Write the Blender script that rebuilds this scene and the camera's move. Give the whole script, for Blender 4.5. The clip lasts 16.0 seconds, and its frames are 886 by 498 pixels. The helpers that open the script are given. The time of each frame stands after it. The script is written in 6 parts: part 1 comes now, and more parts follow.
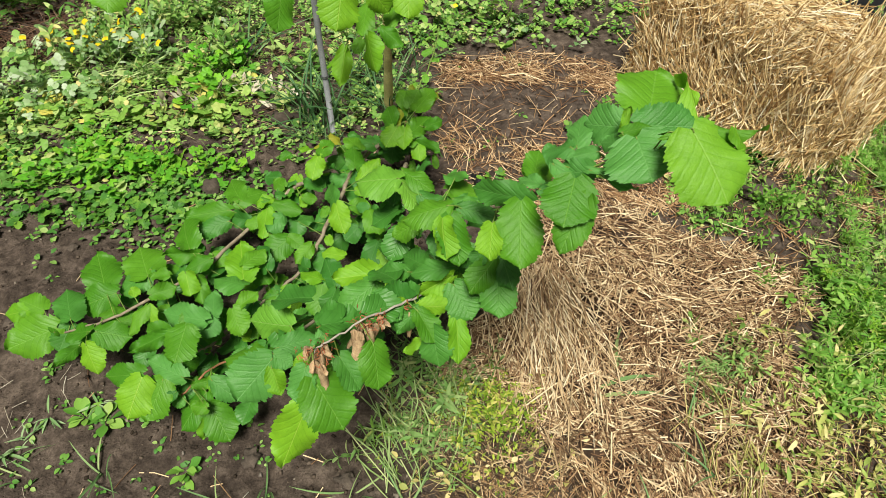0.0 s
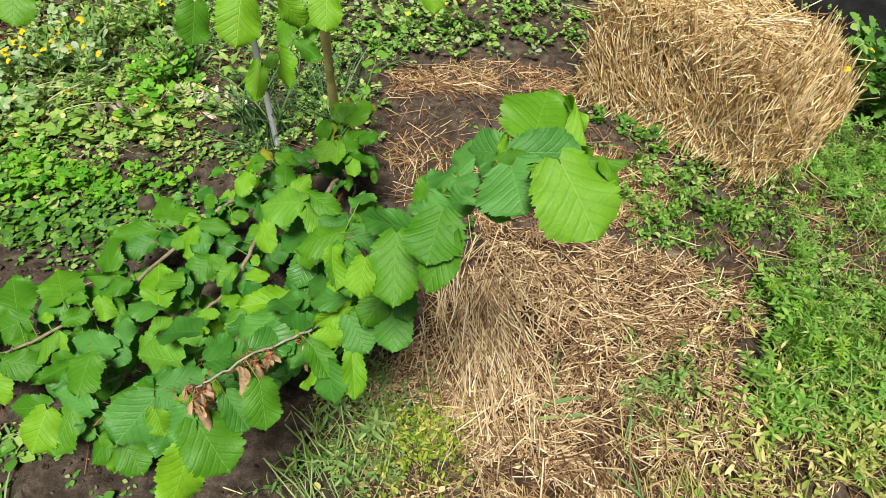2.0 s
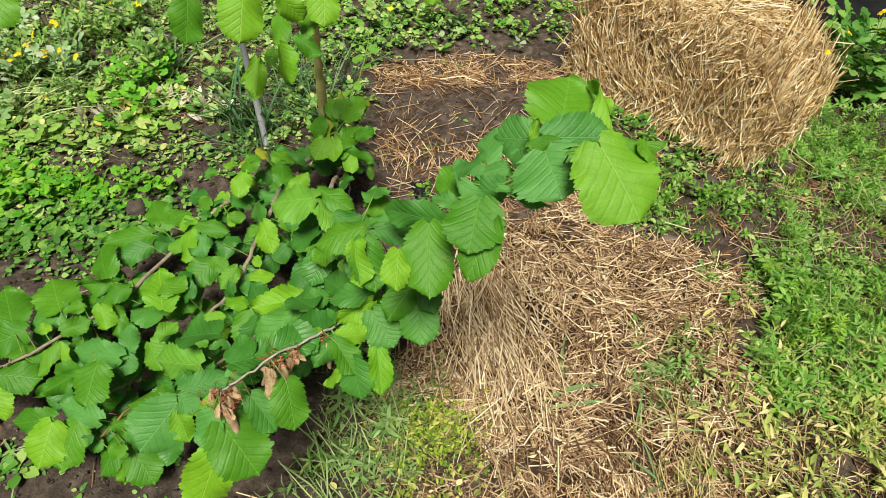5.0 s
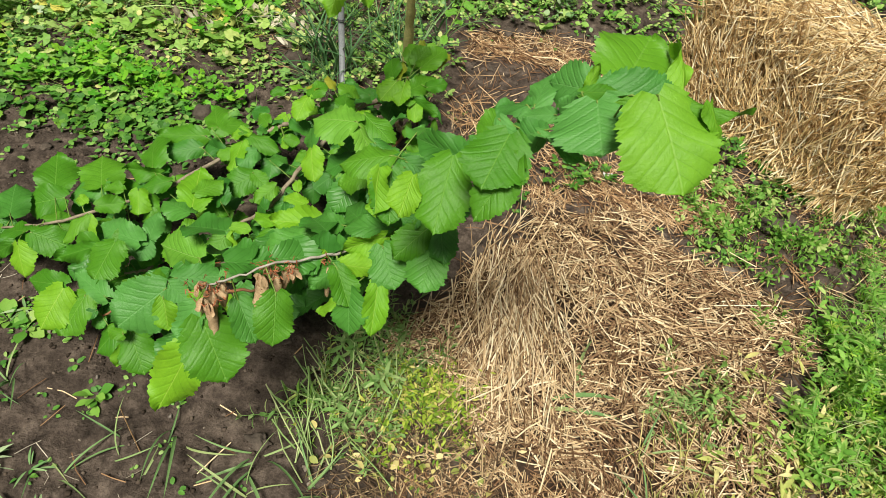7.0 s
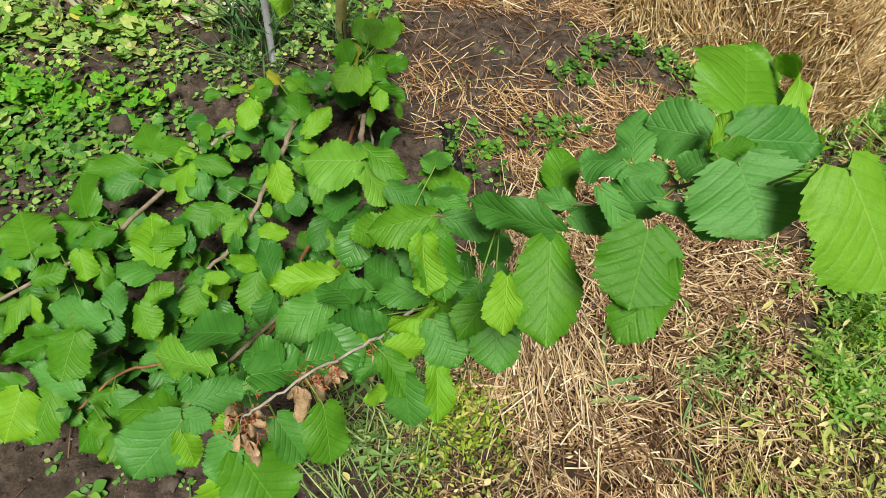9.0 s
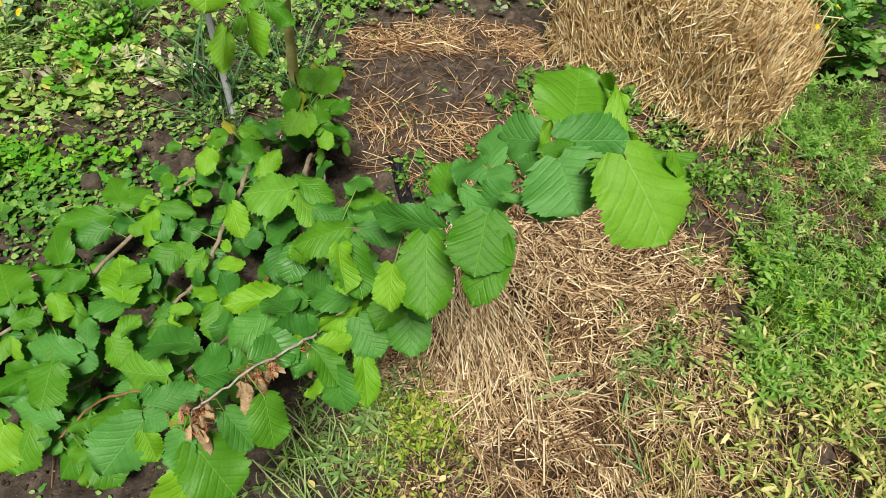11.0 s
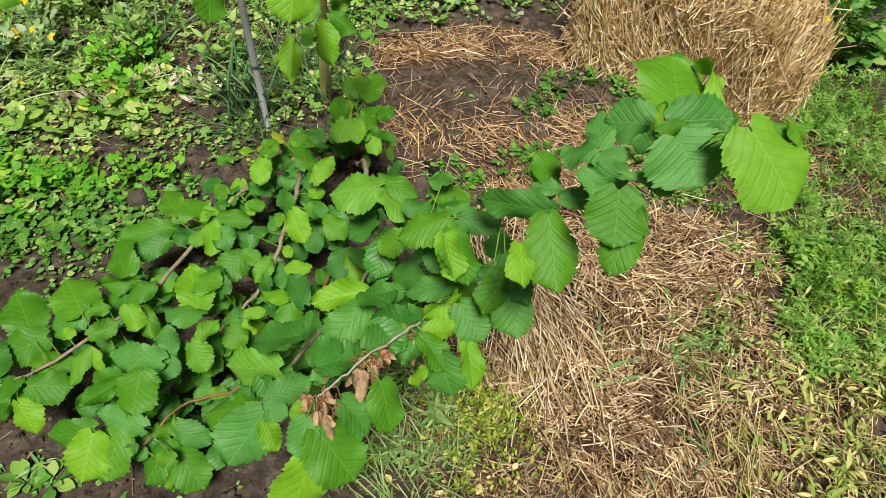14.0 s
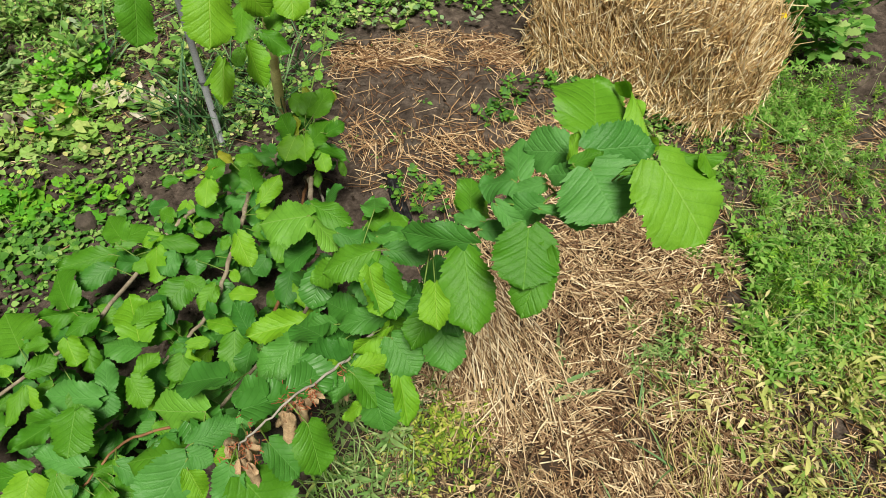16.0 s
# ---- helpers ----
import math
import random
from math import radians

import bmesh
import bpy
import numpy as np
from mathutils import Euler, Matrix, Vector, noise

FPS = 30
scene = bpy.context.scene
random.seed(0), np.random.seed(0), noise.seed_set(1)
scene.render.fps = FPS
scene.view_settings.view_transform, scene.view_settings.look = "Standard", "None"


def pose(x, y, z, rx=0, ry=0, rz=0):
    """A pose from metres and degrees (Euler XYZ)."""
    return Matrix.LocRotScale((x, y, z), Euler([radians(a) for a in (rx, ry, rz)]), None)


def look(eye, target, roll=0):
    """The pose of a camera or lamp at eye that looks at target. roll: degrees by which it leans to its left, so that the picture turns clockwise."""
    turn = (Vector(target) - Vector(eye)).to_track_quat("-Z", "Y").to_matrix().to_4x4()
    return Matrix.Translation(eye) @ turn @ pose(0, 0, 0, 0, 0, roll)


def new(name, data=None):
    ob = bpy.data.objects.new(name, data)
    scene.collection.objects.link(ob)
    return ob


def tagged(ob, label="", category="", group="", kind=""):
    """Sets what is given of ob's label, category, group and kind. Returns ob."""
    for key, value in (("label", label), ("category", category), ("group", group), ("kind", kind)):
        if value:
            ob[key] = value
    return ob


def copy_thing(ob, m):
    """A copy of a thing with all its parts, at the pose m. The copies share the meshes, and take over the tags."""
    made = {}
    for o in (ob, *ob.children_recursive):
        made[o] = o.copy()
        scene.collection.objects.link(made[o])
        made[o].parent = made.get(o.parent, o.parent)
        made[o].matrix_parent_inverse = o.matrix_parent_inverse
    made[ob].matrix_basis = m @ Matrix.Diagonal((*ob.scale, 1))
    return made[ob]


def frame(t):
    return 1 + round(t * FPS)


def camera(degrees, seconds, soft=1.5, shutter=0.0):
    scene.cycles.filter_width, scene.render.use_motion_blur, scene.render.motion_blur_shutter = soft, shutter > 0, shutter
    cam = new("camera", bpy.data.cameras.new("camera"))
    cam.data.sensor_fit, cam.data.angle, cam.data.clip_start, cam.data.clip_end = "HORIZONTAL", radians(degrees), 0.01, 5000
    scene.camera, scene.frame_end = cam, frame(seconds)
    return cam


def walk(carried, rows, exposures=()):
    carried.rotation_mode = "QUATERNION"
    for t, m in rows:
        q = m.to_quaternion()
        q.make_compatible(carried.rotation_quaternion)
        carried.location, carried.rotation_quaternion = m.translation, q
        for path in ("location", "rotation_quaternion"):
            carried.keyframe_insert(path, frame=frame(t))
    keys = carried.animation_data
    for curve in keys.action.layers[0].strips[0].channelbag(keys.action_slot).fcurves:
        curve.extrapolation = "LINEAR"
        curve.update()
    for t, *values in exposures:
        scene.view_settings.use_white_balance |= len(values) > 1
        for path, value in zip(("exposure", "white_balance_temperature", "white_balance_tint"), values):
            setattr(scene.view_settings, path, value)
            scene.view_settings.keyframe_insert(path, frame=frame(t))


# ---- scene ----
cam = camera(71.6, 16.0, 0.4)
METRES, EYE, TILT, LEAN, TURN = 1.500, 1.442, -47.50, -0.67, 0.0
ROWS = [
    (0.0, 0.0, 0.0, 0.0, 0.0, 0.0, 0.0),
    (0.5, 0.0267, 0.0135, 0.0135, -0.57, -0.06, 0.37),
    (1.0, 0.0694, 0.028, 0.0328, -0.81, -0.04, 0.56),
    (1.5, 0.1044, 0.042, 0.0325, -0.93, 0.04, 0.49),
    (2.0, 0.1024, 0.0359, 0.0277, -0.95, 0.25, 0.59),
    (2.5, 0.0612, 0.0193, 0.0357, -1.29, 0.46, 1.08),
    (3.0, 0.0371, 0.0139, 0.0254, -2.11, 0.46, 1.96),
    (3.5, 0.0193, 0.0249, 0.0224, -3.02, 0.22, 2.7),
    (4.0, 0.0164, 0.0361, 0.0245, -3.7, 0.0, 3.24),
    (6.5, 0.1208, 0.0562, 0.0101, 0.21, -0.07, -4.52),
    (7.0, 0.0978, 0.089, -0.0166, 2.72, -1.41, -10.99),
    (7.5, 0.0265, 0.131, 0.0015, 3.59, -4.23, -13.8),
    (8.0, -0.0389, 0.1837, 0.0444, 2.72, -7.32, -13.42),
    (8.5, -0.0543, 0.2073, 0.072, -0.81, -8.04, -8.96),
    (9.0, -0.0273, 0.1958, 0.0882, -4.83, -7.68, -2.0),
    (11.5, 0.0355, 0.0817, 0.0663, -6.01, -3.24, 2.59),
    (12.0, -0.0026, 0.0772, 0.0761, -5.84, -2.71, 2.91),
    (12.5, -0.0495, 0.0677, 0.0666, -6.0, -2.38, 3.5),
    (13.0, -0.0754, 0.074, 0.0498, -6.37, -2.56, 4.07),
    (13.5, -0.0782, 0.0774, 0.0498, -6.77, -2.79, 4.5),
    (14.0, -0.0762, 0.0791, 0.0499, -7.25, -2.97, 4.99),
    (14.5, -0.0737, 0.08, 0.0511, -7.85, -3.07, 5.78),
    (15.0, -0.0698, 0.0787, 0.0531, -8.4, -3.14, 6.59),
    (15.5, -0.0517, 0.0832, 0.0604, -8.72, -3.3, 6.97),
    (16.0, -0.0119, 0.0923, 0.0769, -8.52, -3.45, 6.92),
]
walk(cam, [(t, pose(0, 0, EYE, TILT, LEAN, TURN) @ pose(METRES * x, METRES * y, METRES * z, 90 + pitch, roll, yaw)) for t, x, y, z, yaw, pitch, roll in ROWS], [(0, 0.48), (4, 0.42), (6.5, 0.49), (9, 0.36), (12.5, 0.36), (16, 0.32)])

# ---- world and light: a bright overcast day ----
world = bpy.data.worlds.new("sky")
scene.world = world
world.use_nodes = True
wn, wl = world.node_tree.nodes, world.node_tree.links
wn.clear()
sky = wn.new("ShaderNodeTexSky")
sky.sky_type = "NISHITA"
sky.sun_disc = False
sky.sun_elevation, sky.sun_rotation = radians(64.0), radians(185)
sky.air_density, sky.dust_density, sky.ozone_density = 1.0, 6.0, 0.5
cloud = wn.new("ShaderNodeHueSaturation")
cloud.inputs["Saturation"].default_value = 0.35
back = wn.new("ShaderNodeBackground")
back.inputs["Strength"].default_value = 0.019
wout = wn.new("ShaderNodeOutputWorld")
wl.new(sky.outputs["Color"], cloud.inputs["Color"])
wl.new(cloud.outputs["Color"], back.inputs["Color"])
wl.new(back.outputs["Background"], wout.inputs["Surface"])

sun_data = bpy.data.lights.new("sun", "SUN")
sun_data.energy, sun_data.angle, sun_data.color = 4.5, radians(17), (0.975, 0.955, 0.81)
sun = new("sun", sun_data)
sun.matrix_world = look((-0.2, -1.45, 4.2), (0, 0.6, 0))


# ---- materials ----
def shader(name):
    m = bpy.data.materials.new(name)
    m.use_nodes = True
    n = m.node_tree.nodes
    n.clear()
    return m, n, m.node_tree.links


def ramp_node(n, stops):
    r = n.new("ShaderNodeValToRGB")
    e = r.color_ramp.elements
    e[0].position, e[0].color = stops[0][0], (*stops[0][1], 1)
    e[1].position, e[1].color = stops[-1][0], (*stops[-1][1], 1)
    for p, c in stops[1:-1]:
        e.new(p).color = (*c, 1)
    return r


def noise_node(n, l, scale, detail=6.0, rough=0.6, coords=None):
    t = n.new("ShaderNodeTexNoise")
    t.inputs["Scale"].default_value, t.inputs["Detail"].default_value, t.inputs["Roughness"].default_value = scale, detail, rough
    if coords is None:
        coords = n.new("ShaderNodeTexCoord").outputs["Object"]
    l.new(coords, t.inputs["Vector"])
    return t


def calc(n, l, op, a, b=None, clamp=False):
    m = n.new("ShaderNodeMath")
    m.operation, m.use_clamp = op, clamp
    for i, v in enumerate((a, b)):
        if v is None:
            continue
        if isinstance(v, (int, float)):
            m.inputs[i].default_value = v
        else:
            l.new(v, m.inputs[i])
    return m.outputs[0]


def blend(n, l, kind, fac, a, b):
    m = n.new("ShaderNodeMix")
    m.data_type, m.blend_type = "RGBA", kind
    for i, v in ((0, fac), (6, a), (7, b)):
        if isinstance(v, (int, float)):
            m.inputs[i].default_value = v
        elif isinstance(v, tuple):
            m.inputs[i].default_value = (*v, 1)
        else:
            l.new(v, m.inputs[i])
    return m.outputs[2]


def finish(m, n, l, colour, rough, height=None, bump=0.3, distance=0.002, through_light=0.0, spec=0.35, metal=0.0):
    b = n.new("ShaderNodeBsdfPrincipled")
    l.new(colour, b.inputs["Base Color"])
    if isinstance(rough, float):
        b.inputs["Roughness"].default_value = rough
    else:
        l.new(rough, b.inputs["Roughness"])
    b.inputs["Specular IOR Level"].default_value = spec
    b.inputs["Metallic"].default_value = metal
    out = n.new("ShaderNodeOutputMaterial")
    last = b.outputs[0]
    if height is not None:
        k = n.new("ShaderNodeBump")
        k.inputs["Strength"].default_value, k.inputs["Distance"].default_value = bump, distance
        l.new(height, k.inputs["Height"])
        l.new(k.outputs[0], b.inputs["Normal"])
    if through_light:
        t = n.new("ShaderNodeBsdfTranslucent")
        l.new(colour, t.inputs["Color"])
        x = n.new("ShaderNodeMixShader")
        x.inputs[0].default_value = through_light
        l.new(last, x.inputs[1])
        l.new(t.outputs[0], x.inputs[2])
        last = x.outputs[0]
    l.new(last, out.inputs["Surface"])
    return m


def hazel_leaf_material(name, dark, light, vein, rough):
    """A leaf blade: pinnate veins from the blade's own coordinates, tints that differ from leaf to leaf."""
    m, n, l = shader(name)
    tc = n.new("ShaderNodeTexCoord")
    uv = n.new("ShaderNodeSeparateXYZ")
    l.new(tc.outputs["UV"], uv.inputs[0])
    side = calc(n, l, "ABSOLUTE", calc(n, l, "SUBTRACT", uv.outputs[0], 0.5))
    # veins leave the midrib at a slant and curve forwards
    bow = calc(n, l, "SUBTRACT", calc(n, l, "MULTIPLY", side, 0.95), calc(n, l, "MULTIPLY", calc(n, l, "MULTIPLY", side, side), 0.55))
    s = calc(n, l, "SUBTRACT", uv.outputs[1], bow)
    waver = noise_node(n, l, 3.0, 2.0, 0.5, tc.outputs["UV"])
    s = calc(n, l, "ADD", s, calc(n, l, "MULTIPLY", calc(n, l, "SUBTRACT", waver.outputs[0], 0.5), 0.05))
    saw = calc(n, l, "FRACT", calc(n, l, "MULTIPLY", calc(n, l, "ADD", s, 1.0), 6.6))
    off = calc(n, l, "ABSOLUTE", calc(n, l, "SUBTRACT", saw, 0.5))
    side_vein = calc(n, l, "SUBTRACT", 1.0, calc(n, l, "DIVIDE", off, 0.07), True)
    midrib = calc(n, l, "SUBTRACT", 1.0, calc(n, l, "DIVIDE", side, 0.016), True)
    info = n.new("ShaderNodeObjectInfo")
    tint = blend(n, l, "MIX", info.outputs["Random"], dark, light)
    big = noise_node(n, l, 5.0, 3.0)
    tint = blend(n, l, "MULTIPLY", 0.55, tint, ramp_of(n, l, big.outputs[0], [(0.3, (0.72, 0.78, 0.7)), (0.7, (1.15, 1.1, 1.1))]))
    net = noise_node(n, l, 95.0, 4.0)
    quilt = noise_node(n, l, 26.0, 2.0)
    tint = blend(n, l, "MULTIPLY", 0.3, tint, ramp_of(n, l, net.outputs[0], [(0.35, (0.75, 0.8, 0.7)), (0.65, (1.1, 1.1, 1.05))]))
    # shade of the furrows along the side veins, multiplied into the colour
    colour = blend(n, l, "MULTIPLY", calc(n, l, "MULTIPLY", side_vein, 0.58), tint, (0.70, 0.78, 0.62))
    colour = blend(n, l, "MIX", calc(n, l, "MULTIPLY", midrib, 0.5), colour, vein)
    relief = calc(n, l, "ADD", calc(n, l, "MULTIPLY", calc(n, l, "MINIMUM", off, 0.22), 1.6), calc(n, l, "ADD", calc(n, l, "MULTIPLY", net.outputs[0], 0.25), calc(n, l, "MULTIPLY", quilt.outputs[0], 0.6)))
    relief = calc(n, l, "SUBTRACT", relief, calc(n, l, "MULTIPLY", midrib, 0.25))
    return finish(m, n, l, colour, rough, relief, 0.6, 0.0023, 0.26, 0.38)


def ramp_of(n, l, value, stops):
    r = ramp_node(n, stops)
    l.new(value, r.inputs[0])
    return r.outputs[0]


def island_material(name, stops, rough=0.6, through_light=0.0, grain=60.0, bump=0.25, spec=0.25):
    """For scattered pieces joined in one mesh: each piece takes its own tint, with fine grain over it."""
    m, n, l = shader(name)
    geo = n.new("ShaderNodeNewGeometry")
    info = n.new("ShaderNodeObjectInfo")
    pick = calc(n, l, "FRACT", calc(n, l, "ADD", geo.outputs["Random Per Island"], info.outputs["Random"]))
    base = ramp_of(n, l, pick, stops)
    t = noise_node(n, l, grain, 4.0)
    colour = blend(n, l, "MULTIPLY", 0.5, base, ramp_of(n, l, t.outputs[0], [(0.3, (0.62, 0.62, 0.62)), (0.7, (1.2, 1.2, 1.2))]))
    return finish(m, n, l, colour, rough, t.outputs[0], bump, 0.002, through_light, spec)


def grained_material(name, stops, scale, rough, bump, distance, spec=0.3, fine=None, metal=0.0):
    m, n, l = shader(name)
    a = noise_node(n, l, scale, 8.0, 0.65)
    b = noise_node(n, l, fine or scale * 9, 6.0, 0.7)
    base = ramp_of(n, l, a.outputs[0], stops)
    colour = blend(n, l, "MULTIPLY", 0.6, base, ramp_of(n, l, b.outputs[0], [(0.3, (0.55, 0.55, 0.55)), (0.7, (1.3, 1.3, 1.3))]))
    h = calc(n, l, "ADD", a.outputs[0], calc(n, l, "MULTIPLY", b.outputs[0], 0.5))
    return finish(m, n, l, colour, rough, h, bump, distance, 0.0, spec, metal)


LEAF_TONES = [
    hazel_leaf_material("leaf_young", (0.145, 0.37, 0.015), (0.20, 0.43, 0.020), (0.40, 0.58, 0.09), 0.5),
    hazel_leaf_material("leaf_pale", (0.135, 0.36, 0.035), (0.185, 0.42, 0.045), (0.33, 0.52, 0.15), 0.5),
    hazel_leaf_material("leaf_mid", (0.064, 0.228, 0.012), (0.13, 0.335, 0.020), (0.19, 0.40, 0.06), 0.46),
    hazel_leaf_material("leaf_deep", (0.044, 0.185, 0.024), (0.100, 0.305, 0.044), (0.150, 0.36, 0.085), 0.44),
    hazel_leaf_material("leaf_bronze", (0.24, 0.33, 0.02), (0.34, 0.31, 0.03), (0.45, 0.4, 0.1), 0.5),
    hazel_leaf_material("leaf_tip", (0.17, 0.39, 0.025), (0.20, 0.42, 0.035), (0.26, 0.46, 0.08), 0.5),
    hazel_leaf_material("leaf_bluish", (0.070, 0.245, 0.042), (0.115, 0.335, 0.068), (0.165, 0.39, 0.11), 0.46),
]
bark = grained_material("bark_grey_brown", [(0.3, (0.13, 0.098, 0.066)), (0.7, (0.40, 0.33, 0.245))], 30.0, 0.75, 0.5, 0.003)
bark_pale = grained_material("bark_pale_grey", [(0.3, (0.20, 0.17, 0.14)), (0.7, (0.44, 0.40, 0.35))], 40.0, 0.75, 0.5, 0.002)
bark_green = grained_material("bark_olive", [(0.3, (0.33, 0.31, 0.11)), (0.7, (0.57, 0.53, 0.23))], 14.0, 0.6, 0.4, 0.003)
bark_red = grained_material("twig_russet", [(0.3, (0.18, 0.075, 0.035)), (0.7, (0.30, 0.15, 0.07))], 30.0, 0.65, 0.4, 0.002)
stalk_green = grained_material("stalk_green", [(0.3, (0.11, 0.20, 0.03)), (0.7, (0.20, 0.29, 0.06))], 40.0, 0.55, 0.3, 0.001)
dry_husk = grained_material("dry_husk", [(0.3, (0.24, 0.14, 0.075)), (0.7, (0.64, 0.46, 0.28))], 75.0, 0.8, 0.7, 0.003, 0.2)
dry_stem_red = grained_material("husk_stalk", [(0.3, (0.30, 0.07, 0.03)), (0.7, (0.40, 0.16, 0.07))], 60.0, 0.8, 0.5, 0.002)
steel = grained_material("weathered_pole", [(0.3, (0.21, 0.22, 0.24)), (0.7, (0.33, 0.34, 0.36))], 25.0, 0.5, 0.2, 0.001, 0.4, None, 0.25)
wire = grained_material("pole_tie", [(0.3, (0.05, 0.055, 0.06)), (0.7, (0.10, 0.10, 0.10))], 40.0, 0.6, 0.2, 0.001)
straw_mat = island_material("straw", [(0.0, (0.075, 0.037, 0.019)), (0.28, (0.24, 0.135, 0.072)), (0.58, (0.49, 0.335, 0.19)), (0.84, (0.72, 0.55, 0.34)), (1.0, (0.88, 0.74, 0.51))], 0.62, 0.06, 45.0)
straw_pale = island_material("pale_straw", [(0.0, (0.18, 0.10, 0.05)), (0.3, (0.42, 0.28, 0.15)), (0.65, (0.70, 0.52, 0.32)), (1.0, (0.90, 0.77, 0.55))], 0.6, 0.08, 45.0)
straw_bale_mat = island_material("bale_straw", [(0.0, (0.26, 0.14, 0.05)), (0.25, (0.57, 0.375, 0.165)), (0.58, (0.79, 0.60, 0.32)), (0.85, (0.88, 0.72, 0.45)), (1.0, (0.95, 0.86, 0.66))], 0.55, 0.12, 45.0)
straw_old = island_material("old_straw", [(0.0, (0.09, 0.042, 0.024)), (0.3, (0.27, 0.145, 0.072)), (0.65, (0.51, 0.325, 0.17)), (1.0, (0.84, 0.65, 0.42))], 0.65, 0.05, 45.0)
# shade in the gaps of the mulch, put into the bed's colour
straw_gap_shade = grained_material("straw_gap_shade", [(0.3, (0.020, 0.012, 0.008)), (0.7, (0.085, 0.050, 0.030))], 28.0, 0.85, 0.8, 0.012)
bale_core_mat = grained_material("bale_core", [(0.3, (0.14, 0.075, 0.027)), (0.7, (0.42, 0.27, 0.115))], 30.0, 0.85, 0.8, 0.012)
soil_lump = grained_material("soil_clod", [(0.3, (0.045, 0.035, 0.028)), (0.7, (0.125, 0.097, 0.078))], 22.0, 0.9, 0.8, 0.006)
crumb_mat = island_material("soil_crumb", [(0.0, (0.022, 0.016, 0.012)), (0.6, (0.075, 0.055, 0.043)), (0.95, (0.14, 0.107, 0.085)), (1.0, (0.26, 0.22, 0.18))], 0.9, 0.0, 90.0, 0.6, 0.1)
# near-black crumb colour that stands in for shade in the back hollow
hollow_shade_mat = island_material("dark_litter", [(0.0, (0.012, 0.008, 0.006)), (0.7, (0.040, 0.023, 0.016)), (1.0, (0.10, 0.055, 0.035))], 0.85, 0.0, 90.0, 0.6, 0.1)
stone_mat = grained_material("stone_grey", [(0.3, (0.13, 0.105, 0.09)), (0.7, (0.22, 0.19, 0.165))], 18.0, 0.85, 0.4, 0.003)
dung_mat = grained_material("dark_clump", [(0.3, (0.030, 0.017, 0.012)), (0.7, (0.075, 0.042, 0.030))], 30.0, 0.7, 0.8, 0.006)
black_film = grained_material("black_film", [(0.3, (0.008, 0.008, 0.009)), (0.7, (0.016, 0.016, 0.018))], 8.0, 0.5, 0.4, 0.006, 0.2)
white_scrap = grained_material("white_scrap", [(0.3, (0.55, 0.55, 0.56)), (0.7, (0.80, 0.80, 0.82))], 30.0, 0.6, 0.3, 0.001)
weed_bright = island_material("weed_bright", [(0.0, (0.08, 0.24, 0.03)), (0.45, (0.16, 0.36, 0.05)), (0.8, (0.25, 0.45, 0.075)), (1.0, (0.36, 0.50, 0.14))], 0.5, 0.25)
weed_yellowing = island_material("weed_yellowing", [(0.0, (0.20, 0.40, 0.06)), (0.5, (0.33, 0.53, 0.11)), (0.82, (0.50, 0.60, 0.18)), (0.94, (0.72, 0.64, 0.12)), (1.0, (0.74, 0.62, 0.30))], 0.55, 0.3)
weed_stem = island_material("weed_stem", [(0.0, (0.26, 0.42, 0.12)), (0.6, (0.44, 0.58, 0.24)), (1.0, (0.66, 0.68, 0.36))], 0.5, 0.25)
weed_deep = island_material("weed_deep", [(0.0, (0.05, 0.16, 0.025)), (0.6, (0.10, 0.26, 0.035)), (1.0, (0.19, 0.36, 0.04))], 0.5, 0.25)
weed_mixed = island_material("weed_mixed", [(0.0, (0.09, 0.23, 0.04)), (0.35, (0.18, 0.36, 0.07)), (0.7, (0.30, 0.48, 0.11)), (0.88, (0.44, 0.56, 0.20)), (1.0, (0.62, 0.58, 0.22))], 0.5, 0.25)
weed_pale = island_material("weed_pale", [(0.0, (0.20, 0.38, 0.08)), (0.5, (0.31, 0.47, 0.13)), (0.8, (0.38, 0.46, 0.15)), (1.0, (0.52, 0.50, 0.20))], 0.5, 0.25)
weed_green = island_material("weed_green", [(0.0, (0.065, 0.20, 0.035)), (0.45, (0.13, 0.31, 0.05)), (0.8, (0.20, 0.40, 0.075)), (1.0, (0.34, 0.48, 0.15))], 0.5, 0.25)
weed_lush = island_material("weed_lush", [(0.0, (0.12, 0.30, 0.02)), (0.45, (0.22, 0.43, 0.035)), (0.8, (0.32, 0.51, 0.06)), (1.0, (0.48, 0.54, 0.12))], 0.5, 0.25)
weed_strip = island_material("weed_strip", [(0.0, (0.15, 0.37, 0.055)), (0.45, (0.26, 0.52, 0.09)), (0.8, (0.37, 0.60, 0.13)), (1.0, (0.58, 0.69, 0.26))], 0.5, 0.48)
weed_cool = island_material("weed_cool", [(0.0, (0.20, 0.40, 0.10)), (0.4, (0.32, 0.53, 0.17)), (0.75, (0.45, 0.62, 0.25)), (1.0, (0.62, 0.67, 0.30))], 0.5, 0.5)
weed_olive = island_material("weed_olive", [(0.0, (0.10, 0.19, 0.02)), (0.4, (0.25, 0.38, 0.035)), (0.75, (0.43, 0.51, 0.07)), (1.0, (0.66, 0.58, 0.19))], 0.5, 0.3)
weed_silver = island_material("weed_silver", [(0.0, (0.13, 0.27, 0.07)), (0.5, (0.25, 0.40, 0.15)), (0.85, (0.38, 0.50, 0.28)), (1.0, (0.52, 0.60, 0.45))], 0.65, 0.2)
